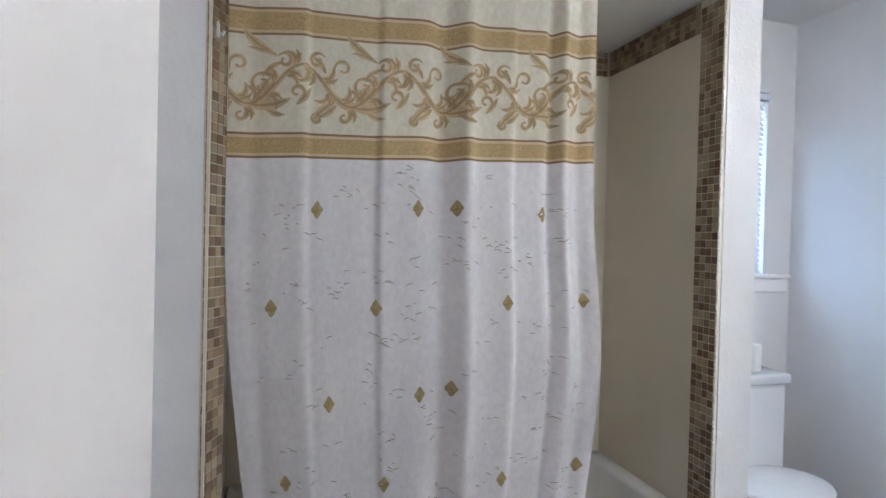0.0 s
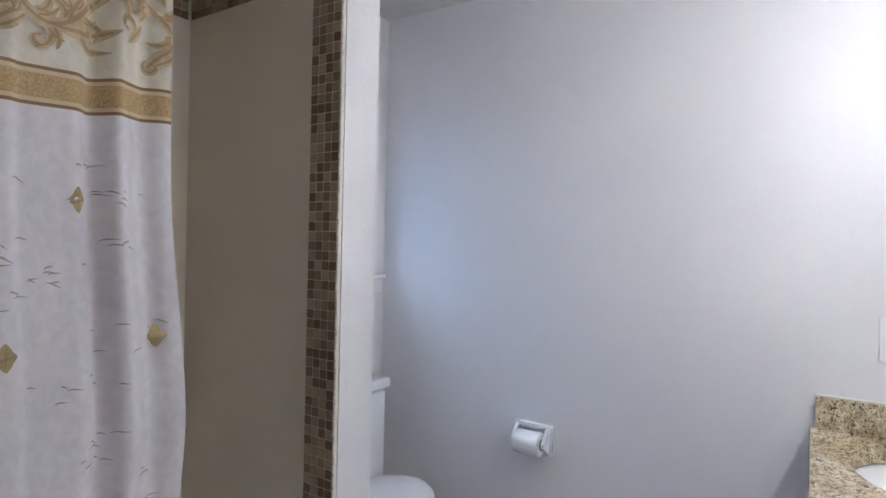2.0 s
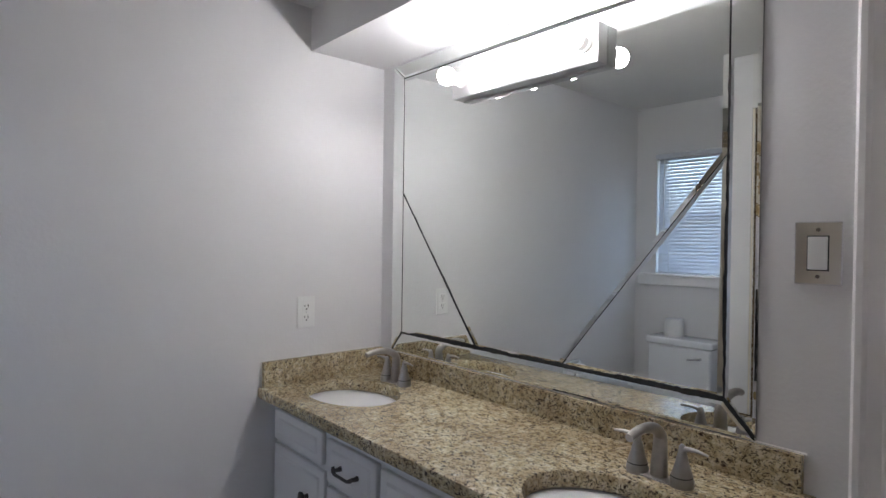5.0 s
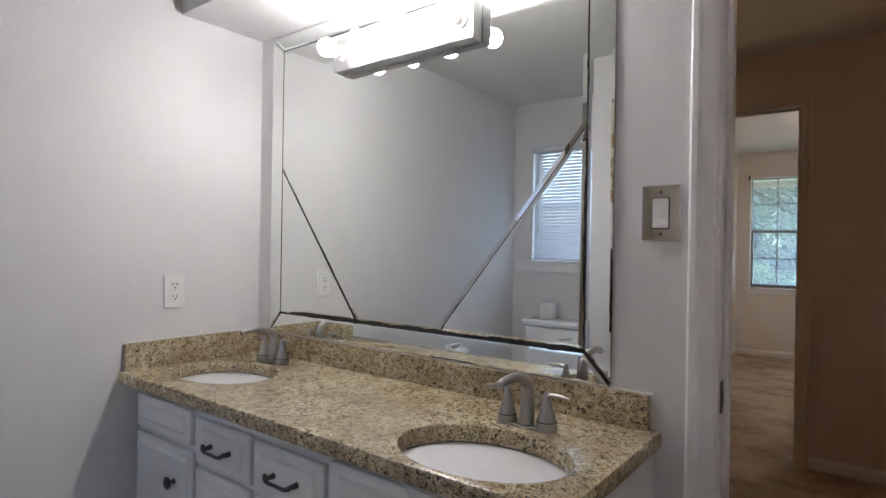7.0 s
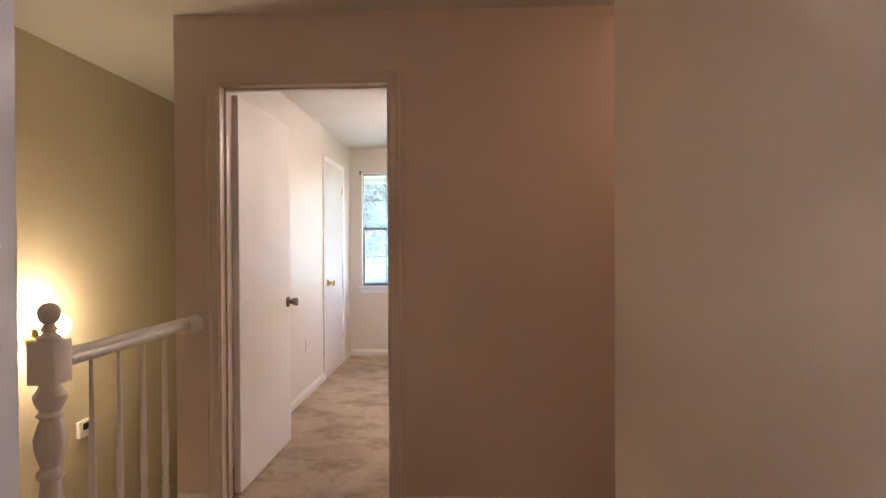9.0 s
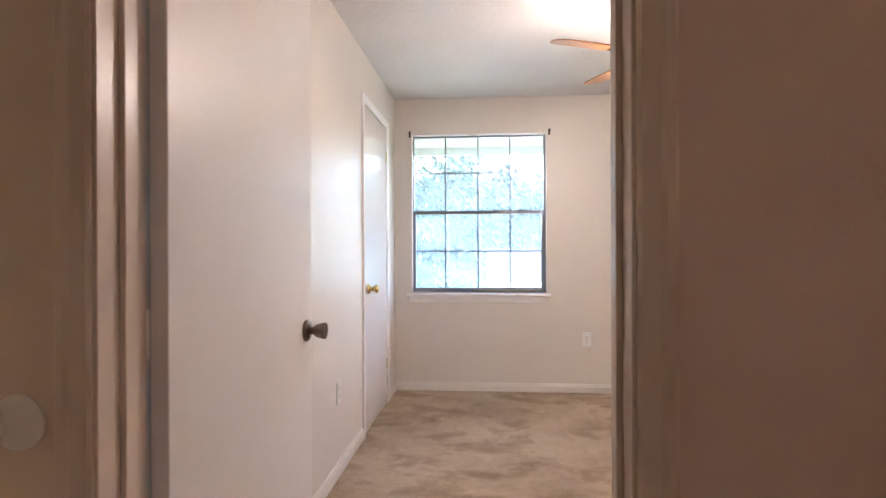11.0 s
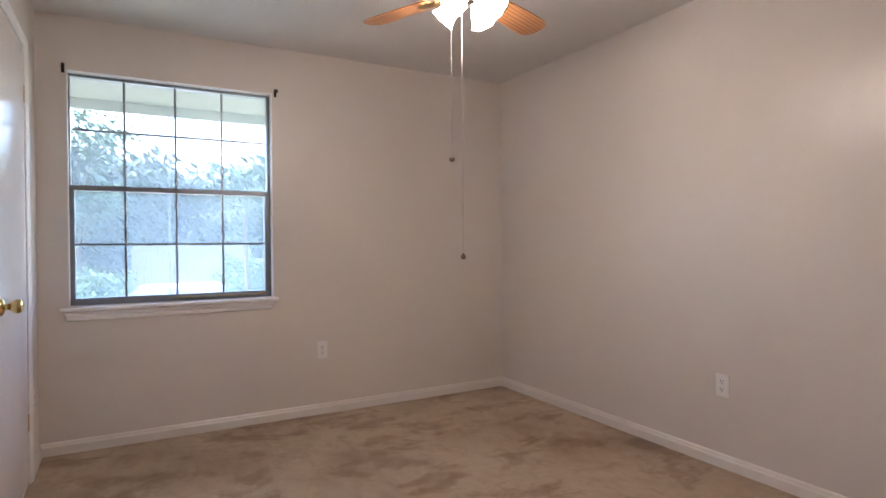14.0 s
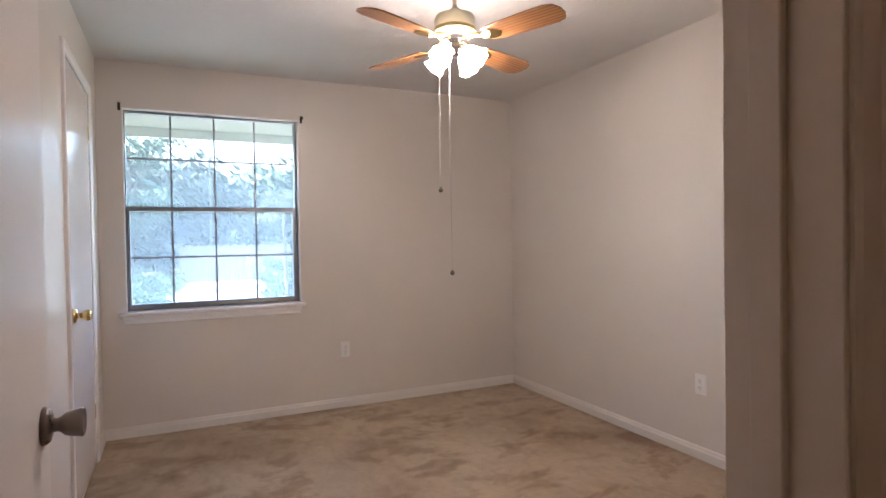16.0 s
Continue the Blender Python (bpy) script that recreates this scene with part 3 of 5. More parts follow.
strike = thing("strike_plate", "worn dark metal strike plate in the door lining", "strike plate", at=(0.416, -0.02, 0.9))
part("plate", block((0.4135, -0.034, 0.865), (0.4165, -0.01, 0.935), 0.0008, 1), ANTIQUE, strike)
part("latch_hole", block((0.4125, -0.028, 0.885), (0.4137, -0.015, 0.915), 0.0003, 1), BLACK, strike)


# ---- outlets and switches ----
def outlet(at, wall_axis, out):
    """A duplex outlet plate on a wall; out is the way it faces."""
    t = thing("wall_outlet", "white duplex outlet with cover plate on the wall", "outlet", "outlets", at)
    x, y, z = at

    def put(du, dz, dd, su, sz, sd, name, material, parent, bevel=0.001):
        # a small block centred on the plate, du sideways, dz up, dd out
        if wall_axis == "x":
            lo, hi = (x + min(out * dd, out * (dd + sd)), y + du - su, z + dz - sz), (x + max(out * dd, out * (dd + sd)), y + du + su, z + dz + sz)
        else:
            lo, hi = (x + du - su, y + min(out * dd, out * (dd + sd)), z + dz - sz), (x + du + su, y + max(out * dd, out * (dd + sd)), z + dz + sz)
        return part(name, block(lo, hi, bevel, 2), material, parent)
    put(0, 0, 0.0005, 0.035, 0.057, 0.006, "cover_plate", PLASTIC, t, 0.002)
    for s in (0.02, -0.02):
        r = put(0, s, 0.0066, 0.0165, 0.0145, 0.002, "receptacle", PLASTIC, t, 0.0008)
        for u, h in ((-0.0065, 0.005), (0.0065, 0.004)):
            put(u, s + 0.003, 0.0087, 0.0013, h, 0.0005, "slot", DARK, r, 0)
        put(0, s - 0.0085, 0.0087, 0.0024, 0.0024, 0.0005, "ground_hole", DARK, r, 0)
    put(0, 0, 0.0066, 0.002, 0.002, 0.0008, "screw", STEEL_GREY, t, 0.0004)
    return t


outlet((EAST, 0.339, 1.053), "x", -1)
outlet((BED_E, -4.515, 0.427), "x", -1)
outlet((BED_E, -6.06, 0.36), "x", -1)
outlet((-0.06, BED_S, 0.431), "y", 1)
outlet((BED_W, -4.373, 0.417), "x", 1)

switch = thing("light_switch", "large chrome switch plate with white rocker", "light switch", at=(0.542, 0.0, 1.3015))
part("cover_plate", block((0.499, 0.0005, 1.237), (0.585, 0.0065, 1.366), 0.0028, 3), CHROME, switch, "shiny chrome cover plate")
part("rocker_gap", block((0.5222, 0.0058, 1.2655), (0.5618, 0.0071, 1.3375), 0.0004, 1), BLACK, switch, "dark gap round the rocker")
part("rocker", block((0.5245, 0.0066, 1.268), (0.5595, 0.0105, 1.335), 0.0015, 2), PLASTIC, switch, "white rocker")
for z in (1.254, 1.349):
    part("screw", lathe(bmesh.new(), [(0.004, 0.0064), (0.004, 0.0075), (0.002, 0.0082)], (0.542, 0, z), "y", 12), ANTIQUE, switch, "", True)


# ---- bathroom: vanity ----
CT = 0.805
SINKS = [(1.815, 0.296), (0.785, 0.36)]
SAX, SAY = 0.193, 0.143

vanity = thing("vanity_cabinet", "white painted vanity cabinet with panelled doors and drawers", "cabinet", at=(1.28, 0.25, 0.0))
part("body", block((0.55, 0.003, 0.09), (2.0, 0.478, 0.764), 0.002), CABINET, vanity)
part("toe_kick", block((0.57, 0.003, 0.0), (2.0, 0.41, 0.0895)), CABINET, vanity)
part("filler", block((2.0005, 0.003, 0.0), (2.066, 0.44, 0.764)), CABINET, vanity)


def front(name, x0, x1, z0, z1, handle):
    """A raised-panel drawer front or door on the cabinet's face."""
    bm = block((x0, 0.4785, z0), (x1, 0.494, z1), 0.0035, 2)
    prism(bm, [(x0 + 0.028, z0 + 0.024), (x1 - 0.028, z0 + 0.024), (x1 - 0.028, z1 - 0.024), (x0 + 0.028, z1 - 0.024)], "y", 0.4935, 0.4942, 0.008, 0.0035)
    p = part(name, bm, CABINET, vanity)
    cx, cz = (x0 + x1) / 2, (z0 + z1) / 2
    if handle == "pull":
        pts = [(cx - 0.052, 0.517, cz + 0.006), (cx - 0.043, 0.522, cz - 0.001), (cx - 0.03, 0.524, cz - 0.006), (cx - 0.012, 0.525, cz - 0.005), (cx + 0.012, 0.525, cz - 0.005), (cx + 0.03, 0.524, cz - 0.006), (cx + 0.043, 0.522, cz - 0.001), (cx + 0.052, 0.517, cz + 0.006)]
        bm = tube(bmesh.new(), pts, [0.005, 0.0062, 0.0045, 0.0042, 0.0042, 0.0045, 0.0062, 0.005], 10)
        for s in (-1, 1):
            tube(bm, [(cx + s * 0.043, 0.4975, cz), (cx + s * 0.043, 0.52, cz - 0.001)], [0.0075, 0.0045], 10)
        part("pull_handle", bm, PEWTER, p, "dark pewter twig-shaped pull handle", True)
    elif handle:
        part("knob", lathe(bmesh.new(), [(0.009, 0.0), (0.006, 0.008), (0.006, 0.016), (0.017, 0.022), (0.018, 0.027), (0.011, 0.031)], (handle, 0.494, 0.534), "y", 20), PEWTER, p, "dark pewter round knob", True)


front("false_drawer", 1.668, 1.985, 0.648, 0.748, "")
front("door", 1.652, 1.985, 0.11, 0.632, 1.745)
front("drawer", 1.386, 1.638, 0.612, 0.738, "pull")
front("drawer", 1.386, 1.638, 0.36, 0.598, "pull")
front("drawer", 1.386, 1.638, 0.11, 0.346, "pull")
front("drawer", 1.11, 1.37, 0.602, 0.732, "pull")
front("drawer", 1.11, 1.37, 0.36, 0.588, "pull")
front("drawer", 1.11, 1.37, 0.11, 0.346, "pull")
front("false_drawer", 0.575, 1.092, 0.648, 0.748, "")
front("door", 0.842, 1.092, 0.11, 0.632, 0.87)
front("door", 0.575, 0.826, 0.11, 0.632, 0.795)


def counter_top():
    """The granite slab with two oval cut-outs and a rounded front edge."""
    x0, x1, y0, y1, z0, z1 = 0.533, EAST - 0.002, 0.002, 0.517, 0.7655, CT
    bm = bmesh.new()
    n = 64
    for z, flip in ((z1, False), (z0, True)):
        outer = [bm.verts.new(p) for p in ((x0 + 0.008, y0, z), (x1, y0, z), (x1, y1 - 0.008, z), (x0 + 0.008, y1 - 0.008, z))]
        edges = [bm.edges.new((outer[i], outer[(i + 1) % 4])) for i in range(4)]
        for cx, cy in SINKS:
            ring = [bm.verts.new((cx + SAX * math.cos(a), cy + SAY * math.sin(a), z)) for a in (2 * math.pi * k / n for k in range(n))]
            edges += [bm.edges.new((ring[i], ring[(i + 1) % n])) for i in range(n)]
        bmesh.ops.triangle_fill(bm, use_beauty=True, use_dissolve=False, edges=edges)
    for cx, cy in SINKS:
        rows = []
        for z, grow in ((z1 + 0.0, 0.0), (z1 - 0.004, -0.003), (z0 + 0.003, -0.003), (z0, 0.0)):
            rows.append([bm.verts.new((cx + (SAX + grow) * math.cos(a), cy + (SAY + grow) * math.sin(a), z)) for a in (2 * math.pi * k / n for k in range(n))])
        for a, b in zip(rows, rows[1:]):
            for i in range(n):
                bm.faces.new((a[i], a[(i + 1) % n], b[(i + 1) % n], b[i]))
    edge = [(0, z1), (0.005, z1 - 0.002), (0.008, z1 - 0.008), (0.008, z0 + 0.008), (0.005, z0 + 0.002), (0, z0)]
    lines = []
    for d, z in edge:
        lines.append([bm.verts.new((x1, y1 - 0.008 + d, z)), bm.verts.new((x0 + 0.008 - d, y1 - 0.008 + d, z)), bm.verts.new((x0 + 0.008 - d, y0, z))])
    for a, b in zip(lines, lines[1:]):
        for i in range(2):
            bm.faces.new((a[i], a[i + 1], b[i + 1], b[i]))
    bmesh.ops.remove_doubles(bm, verts=bm.verts, dist=0.0004)
    return bm


top = thing("countertop", "polished tan and brown granite countertop on the vanity", "countertop", at=(1.28, 0.25, 0.7655))
part("slab", counter_top(), GRANITE, top, "", True)
part("backsplash", block((0.56, 0.0015, CT + 0.0005), (EAST - 0.0215, 0.021, 0.885), 0.0015), GRANITE, top)
part("side_splash", block((EAST - 0.021, 0.0015, CT + 0.0005), (EAST - 0.0015, 0.503, 0.89), 0.0015), GRANITE, top)
CAULK = mat("white_caulk", (0.72, 0.71, 0.68), 0.5, noise_scale=40, vary=0.1)
part("caulk", tube(bmesh.new(), [(EAST - 0.002, 0.004 + 0.5 * k / 12, 0.8915 + 0.0006 * (k % 2)) for k in range(13)], 0.0025, 6), CAULK, top, "thin white caulk line", True)
part("caulk", tube(bmesh.new(), [(0.555 + 0.1 * k, 0.004, 0.8865 + 0.0006 * (k % 2)) for k in range(2)], 0.0025, 6), CAULK, top, "", True)


def basin(cx, cy):
    s = thing("sink", "white oval undermount porcelain sink", "sink", "vanity sinks", (cx, cy, 0.63))
    bm = bmesh.new()
    n = 48
    rings = []
    for k in range(9):
        f = k / 8
        r = math.cos(f * math.pi / 2 * 0.93)
        z = 0.764 - 0.135 * math.sin(f * math.pi / 2)
        rings.append([bm.verts.new((cx + (SAX + 0.008) * r * math.cos(a), cy + (SAY + 0.008) * r * math.sin(a), z)) for a in (2 * math.pi * i / n for i in range(n))])
    for a, b in zip(rings, rings[1:]):
        for i in range(n):
            bm.faces.new((a[i], a[(i + 1) % n], b[(i + 1) % n], b[i]))
    bm.faces.new(rings[-1])
    rim = [bm.verts.new((cx + (SAX + 0.02) * math.cos(a), cy + (SAY + 0.02) * math.sin(a), 0.764)) for a in (2 * math.pi * i / n for i in range(n))]
    for i in range(n):
        bm.faces.new((rim[i], rim[(i + 1) % n], rings[0][(i + 1) % n], rings[0][i]))
    part("bowl", bm, PORCELAIN, s, "", True)
    part("drain", lathe(bmesh.new(), [(0.021, 0.0), (0.021, 0.003), (0.015, 0.004), (0.013, 0.001)], (cx, cy, 0.6295), "z", 24), CHROME, s, "chrome drain", True)
    part("overflow_hole", lathe(bmesh.new(), [(0.007, 0), (0.007, 0.003)], (cx, cy + SAY * 0.86, 0.715), "y", 14), DARK, s)


def faucet(cx, cy):
    t = thing("faucet", "brushed nickel two-handle faucet on the countertop", "faucet", "vanity faucets", (cx, cy, CT))
    part("base_plate", block((cx - 0.068, cy - 0.019, CT + 0.0005), (cx + 0.068, cy + 0.019, CT + 0.0055), 0.0022, 3), NICKEL, t, "", True)
    spine = []
    radii = []
    for k in range(15):
        f = k / 14
        if f < 0.45:
            g = f / 0.45
            spine.append((cx, cy - 0.004 * g, CT + 0.008 + 0.085 * g))
            radii.append(0.019 - 0.005 * g)
        else:
            g = (f - 0.45) / 0.55
            a = math.pi * 0.72 * g
            spine.append((cx, cy - 0.004 + 0.079 * (1 - math.cos(a)), CT + 0.088 + 0.036 * math.sin(a)))
            radii.append(0.014 - 0.005 * g)
    part("spout", tube(bmesh.new(), spine, radii, 18), NICKEL, t, "curved brushed nickel spout", True)
    for s in (-1, 1):
        hx = cx + s * 0.051
        handle = part("handle", lathe(bmesh.new(), [(0.024, 0.0), (0.0245, 0.012), (0.022, 0.02), (0.021, 0.0215), (0.022, 0.023), (0.015, 0.045), (0.0085, 0.072), (0.007, 0.084), (0.003, 0.089)], (hx, cy, CT + 0.0005), "z", 24), NICKEL, t, "", True)
        part("ring", lathe(bmesh.new(), [(0.0223, 0.0205), (0.0226, 0.0225)], (hx, cy, CT + 0.0005), "z", 24), BLACK, handle, "thin dark ring")
        part("lever", tube(bmesh.new(), [(hx, cy, CT + 0.077), (hx + s * 0.014, cy + 0.002, CT + 0.083), (hx + s * 0.034, cy + 0.004, CT + 0.084), (hx + s * 0.056, cy + 0.005, CT + 0.081)], [0.0065, 0.005, 0.0038, 0.0026], 12), NICKEL, handle, "", True)


for (sx, sy), (fx, fy) in zip(SINKS, [(1.82, 0.112), (0.79, 0.165)]):
    basin(sx, sy)
    faucet(fx, fy)


# ---- bathroom: mirror and lamp ----
MX0, MX1, IX0, IX1 = 0.653, 1.99, 0.721, 1.925
MZ0, MZ1, IZ0, IZ1 = 0.8885, 1.996, 0.964, 1.941
mirror = thing("wall_mirror", "large silvered wall mirror with blackened worn edges", "mirror", at=(1.32, 0.0, 0.9))
part("backing", block((MX0, 0.0005, MZ0 - 0.001), (MX1, 0.0025, MZ1)), BLACK, mirror, "dark backing showing in the joints")


def glass_plate(name, outline, bevel=0.011):
    part(name, prism(bmesh.new(), outline, "y", 0.003, 0.0062, bevel, 0.0012), MIRROR, mirror)


G = 0.0022
LK, RK, V1, V2 = (IX1, 1.50), (IX0, 1.521), (1.516, IZ0), (1.173, IZ0)
glass_plate("centre_plate", [(IX1 - G, IZ1 - G), (IX1 - G, LK[1] + G), (V1[0] - 0.004, IZ0 + G), (V2[0] + 0.002, IZ0 + G), (IX0 + G, RK[1] + 0.002), (IX0 + G, IZ1 - G)])
glass_plate("corner_plate", [(IX1 - G, LK[1] - 0.008), (IX1 - G, IZ0 + G), (V1[0] + 0.008, IZ0 + G)])
glass_plate("corner_plate", [(IX0 + G, RK[1] - 0.001), (IX0 + G, IZ0 + G), (V2[0] - 0.001, IZ0 + G)], 0.013)
glass_plate("edge_strip", [(MX1, MZ1), (MX1, MZ0 + G), (IX1 + G, IZ0 + 0.006), (IX1 + G, IZ1 + G)], 0.008)
glass_plate("edge_strip", [(MX0, MZ1), (MX0, MZ0 + G), (IX0 - G, IZ0 + 0.006), (IX0 - G, IZ1 + G)], 0.008)
glass_plate("edge_strip", [(MX1 - 0.003, MZ0), (MX0 + 0.003, MZ0), (IX0 + 0.002, IZ0 - 0.004), (IX1 - 0.002, IZ0 - 0.004)], 0.008)
glass_plate("edge_strip", [(MX1 - 0.003, MZ1), (MX0 + 0.003, MZ1), (IX0 + 0.002, IZ1 + G), (IX1 - 0.002, IZ1 + G)], 0.008)


def worn_edge(a, b, width, seed):
    """Blackened silvering along a joint, ragged on both sides."""
    rnd = random.Random(seed)
    a, b = Vector(a), Vector(b)
    d = (b - a).normalized()
    side = Vector((-d.y, d.x))
    n = max(6, int((b - a).length / 0.012))
    bm = bmesh.new()
    rows = []
    w = 0.5
    for i in range(n + 1):
        w = min(1.0, max(0.12, w + rnd.uniform(-0.3, 0.3)))
        p = a + (b - a) * i / n
        q0, q1 = p - side * width * w, p + side * width * rnd.uniform(0.15, 0.5)
        rows.append([bm.verts.new((q.x, y, q.y)) for q, y in ((q0, 0.0060), (q0, 0.0078), (q1, 0.0078), (q1, 0.0060))])
    for r, s in zip(rows, rows[1:]):
        for i in range(4):
            bm.faces.new((r[i], r[(i + 1) % 4], s[(i + 1) % 4], s[i]))
    bm.faces.new(rows[0])
    bm.faces.new(list(reversed(rows[-1])))
    part("worn_edge", bm, BLACK, mirror, "ragged black worn silvering")


worn_edge((IX1, IZ0), (IX0, IZ0), 0.011, 3)
worn_edge((IX0, IZ0), (IX0, 1.72), 0.006, 4)
worn_edge((IX0, IZ0), (MX0 + 0.004, MZ0 + 0.004), 0.008, 5)
worn_edge((IX1, IZ0), (MX1 - 0.004, MZ0 + 0.004), 0.004, 6)
worn_edge((IX1, LK[1]), V1, 0.006, 7)
worn_edge((1.173, IZ0), (1.155, 0.987), 0.004, 8)
worn_edge((1.2, 0.892), (1.05, 0.892), 0.006, 9)
worn_edge((MX0 + 0.003, 1.22), (MX0 + 0.003, 1.02), 0.004, 10)

BX0, BX1, BZ0, BZ1 = 1.035, 1.602, 1.792, 1.9
lamp = thing("vanity_light", "satin metal vanity light bar with four bulbs on the mirror", "lamp", at=(1.32, 0.03, 1.84))
part("bar", block((BX0, 0.0085, BZ0), (BX1, 0.052, BZ1), 0.004, 3), mat("satin_metal_bar", (0.5, 0.5, 0.5), 0.32, 0.9, noise_scale=10, vary=0.03), lamp, "", True)
part("back_plate", block((BX0 + 0.01, 0.0078, BZ0 - 0.006), (BX1 - 0.01, 0.0084, BZ1 + 0.004)), STEEL_GREY, lamp)
for i, bx in enumerate((1.55, 1.405, 1.235, 1.075)):
    z = 1.847
    part("socket", lathe(bmesh.new(), [(0.024, 0.052), (0.024, 0.062), (0.019, 0.066), (0.019, 0.088), (0.016, 0.092)], (bx, 0, z), "y", 20), PLASTIC, lamp, "white socket", True)
    # grey ring that draws the dark line between socket and bulb
    part("joint_ring", lathe(bmesh.new(), [(0.0195, 0.0865), (0.0205, 0.0885), (0.0195, 0.0905)], (bx, 0, z), "y", 20), STEEL_GREY, lamp, "", True)
    if i == 1:
        pts = [(bx + 0.019 * math.cos(a * 0.5), 0.1 + 0.0011 * a * 1.35, z + 0.019 * math.sin(a * 0.5)) for a in range(0, 38)]
        part("spiral_bulb", tube(bmesh.new(), pts, 0.0052, 8), LIT_CFL, lamp, "dim spiral bulb", True)
    else:
        prof = [(0.013, 0.09)] + [(0.0285 * math.sin(math.pi * k / 12), 0.124 - 0.031 * math.cos(math.pi * k / 12)) for k in range(2, 12)] + [(0.004, 0.1545)]
        part("bulb", lathe(bmesh.new(), prof, (bx, 0, z), "y", 24), LIT_BATH if i else LIT_END, lamp, "lit round bulb", True)


# ---- bathroom: toilet, paper holder ----
toilet = thing("toilet", "white porcelain toilet with closed lid", "toilet", at=(1.70, 1.65, 0.0))
TX = 1.702


def oval(bm, rows, steps=40):
    """Stacked egg-shaped rings: (centre y, half width, half length, z)."""
    rings = []
    for cy, hw, hl, z in rows:
        ring = []
        for k in range(steps):
            a = 2 * math.pi * k / steps
            s = math.sin(a)
            ring.append(bm.verts.new((TX + 1.06 * hw * math.cos(a) * (1 - 0.12 * max(0, -s)), cy + hl * s, z)))
        rings.append(ring)
    for a, b in zip(rings, rings[1:]):
        for i in range(steps):
            bm.faces.new((a[i], a[(i + 1) % steps], b[(i + 1) % steps], b[i]))
    bm.faces.new(list(reversed(rings[0])))
    bm.faces.new(rings[-1])
    return bm


part("bowl", oval(bmesh.new(), [(1.68, 0.12, 0.16, 0.0), (1.68, 0.11, 0.15, 0.06), (1.68, 0.105, 0.14, 0.18), (1.66, 0.14, 0.145, 0.3), (1.655, 0.168, 0.154, 0.37), (1.655, 0.172, 0.157, 0.394)]), PORCELAIN, toilet, "", True)
part("seat", oval(bmesh.new(), [(1.655, 0.172, 0.156, 0.3945), (1.655, 0.178, 0.162, 0.4), (1.655, 0.178, 0.162, 0.41), (1.655, 0.174, 0.158, 0.414)]), PORCELAIN, toilet, "", True)
part("lid", oval(bmesh.new(), [(1.655, 0.173, 0.156, 0.416), (1.655, 0.179, 0.162, 0.421), (1.655, 0.177, 0.16, 0.43), (1.655, 0.15, 0.134, 0.436), (1.655, 0.05, 0.045, 0.439)]), PORCELAIN, toilet, "white closed lid", True)
part("tank", block((1.515, 1.795, 0.39), (1.883, 1.965, 0.712), 0.016, 4), PORCELAIN, toilet, "", True)
part("tank_lid", block((1.503, 1.783, 0.7125), (1.895, 1.968, 0.752), 0.013, 4), PORCELAIN, toilet, "", True)
part("tank_base", block((1.6, 1.72, 0.26), (1.8, 1.96, 0.3895), 0.02, 3), PORCELAIN, toilet, "", True)
part("flush_lever", tube(bmesh.new(), [(1.57, 1.793, 0.66), (1.57, 1.778, 0.66), (1.6, 1.774, 0.657), (1.635, 1.774, 0.652)], [0.008, 0.006, 0.005, 0.006], 10), CHROME, toilet, "chrome flush lever", True)
toilet.scale = (1, 1, 1.045)
spare = thing("toilet_paper", "white roll of toilet paper on the tank lid", "toilet paper", at=(1.76, 1.87, 0.786))
part("roll", lathe(bmesh.new(), [(0.02, 0.0), (0.05, 0.001), (0.052, 0.004), (0.052, 0.099), (0.05, 0.102), (0.02, 0.102)], (1.76, 1.87, 0.7865), "z", 32), PAPER, spare, "", True)

holder = thing("paper_holder", "white recessed toilet paper holder in the wall", "paper holder", at=(EAST, 1.293, 0.616))
bm = bmesh.new()
HY0, HY1, HZ0, HZ1 = 1.23, 1.366, 0.566, 0.67
for lo, hi in (((HY0, HZ0), (HY1, HZ0 + 0.018)), ((HY0, HZ1 - 0.018), (HY1, HZ1)), ((HY0, HZ0 + 0.018), (HY0 + 0.02, HZ1 - 0.018)), ((HY1 - 0.014, HZ0 + 0.018), (HY1, HZ1 - 0.018))):
    cube(bm, (EAST - 0.022, lo[0], lo[1]), (EAST - 0.0005, hi[0], hi[1]), 0.004, 3)
part("frame", bm, PORCELAIN, holder, "", True)
part("back", block((EAST - 0.004, HY0 + 0.01, HZ0 + 0.01), (EAST - 0.0006, HY1 - 0.008, HZ1 - 0.01)), PORCELAIN, holder)
for y in (HY0 + 0.014, HY1 - 0.012):
    outline = [(EAST - 0.021, HZ0 + 0.006), (EAST - 0.021, HZ1 - 0.006), (EAST - 0.056, 0.632), (EAST - 0.068, 0.62), (EAST - 0.068, 0.606), (EAST - 0.056, 0.597)]
    part("arm", prism(bmesh.new(), outline, "y", y - 0.007, y + 0.005, 0.003, 0.002), PORCELAIN, holder, "", True)
part("spindle", lathe(bmesh.new(), [(0.007, 0), (0.007, 0.112)], (EAST - 0.055, HY0 + 0.011, 0.614), "y", 14), CHROME, holder, "chrome spindle", True)
roll = thing("toilet_paper", "white roll of toilet paper on its holder", "toilet paper", at=(EAST - 0.055, 1.3, 0.614))
part("roll", lathe(bmesh.new(), [(0.019, 0.0), (0.037, 0.0005), (0.039, 0.004), (0.039, 0.088), (0.037, 0.0915), (0.019, 0.092)], (EAST - 0.055, HY0 + 0.0215, 0.614), "y", 32), PAPER, roll, "", True)
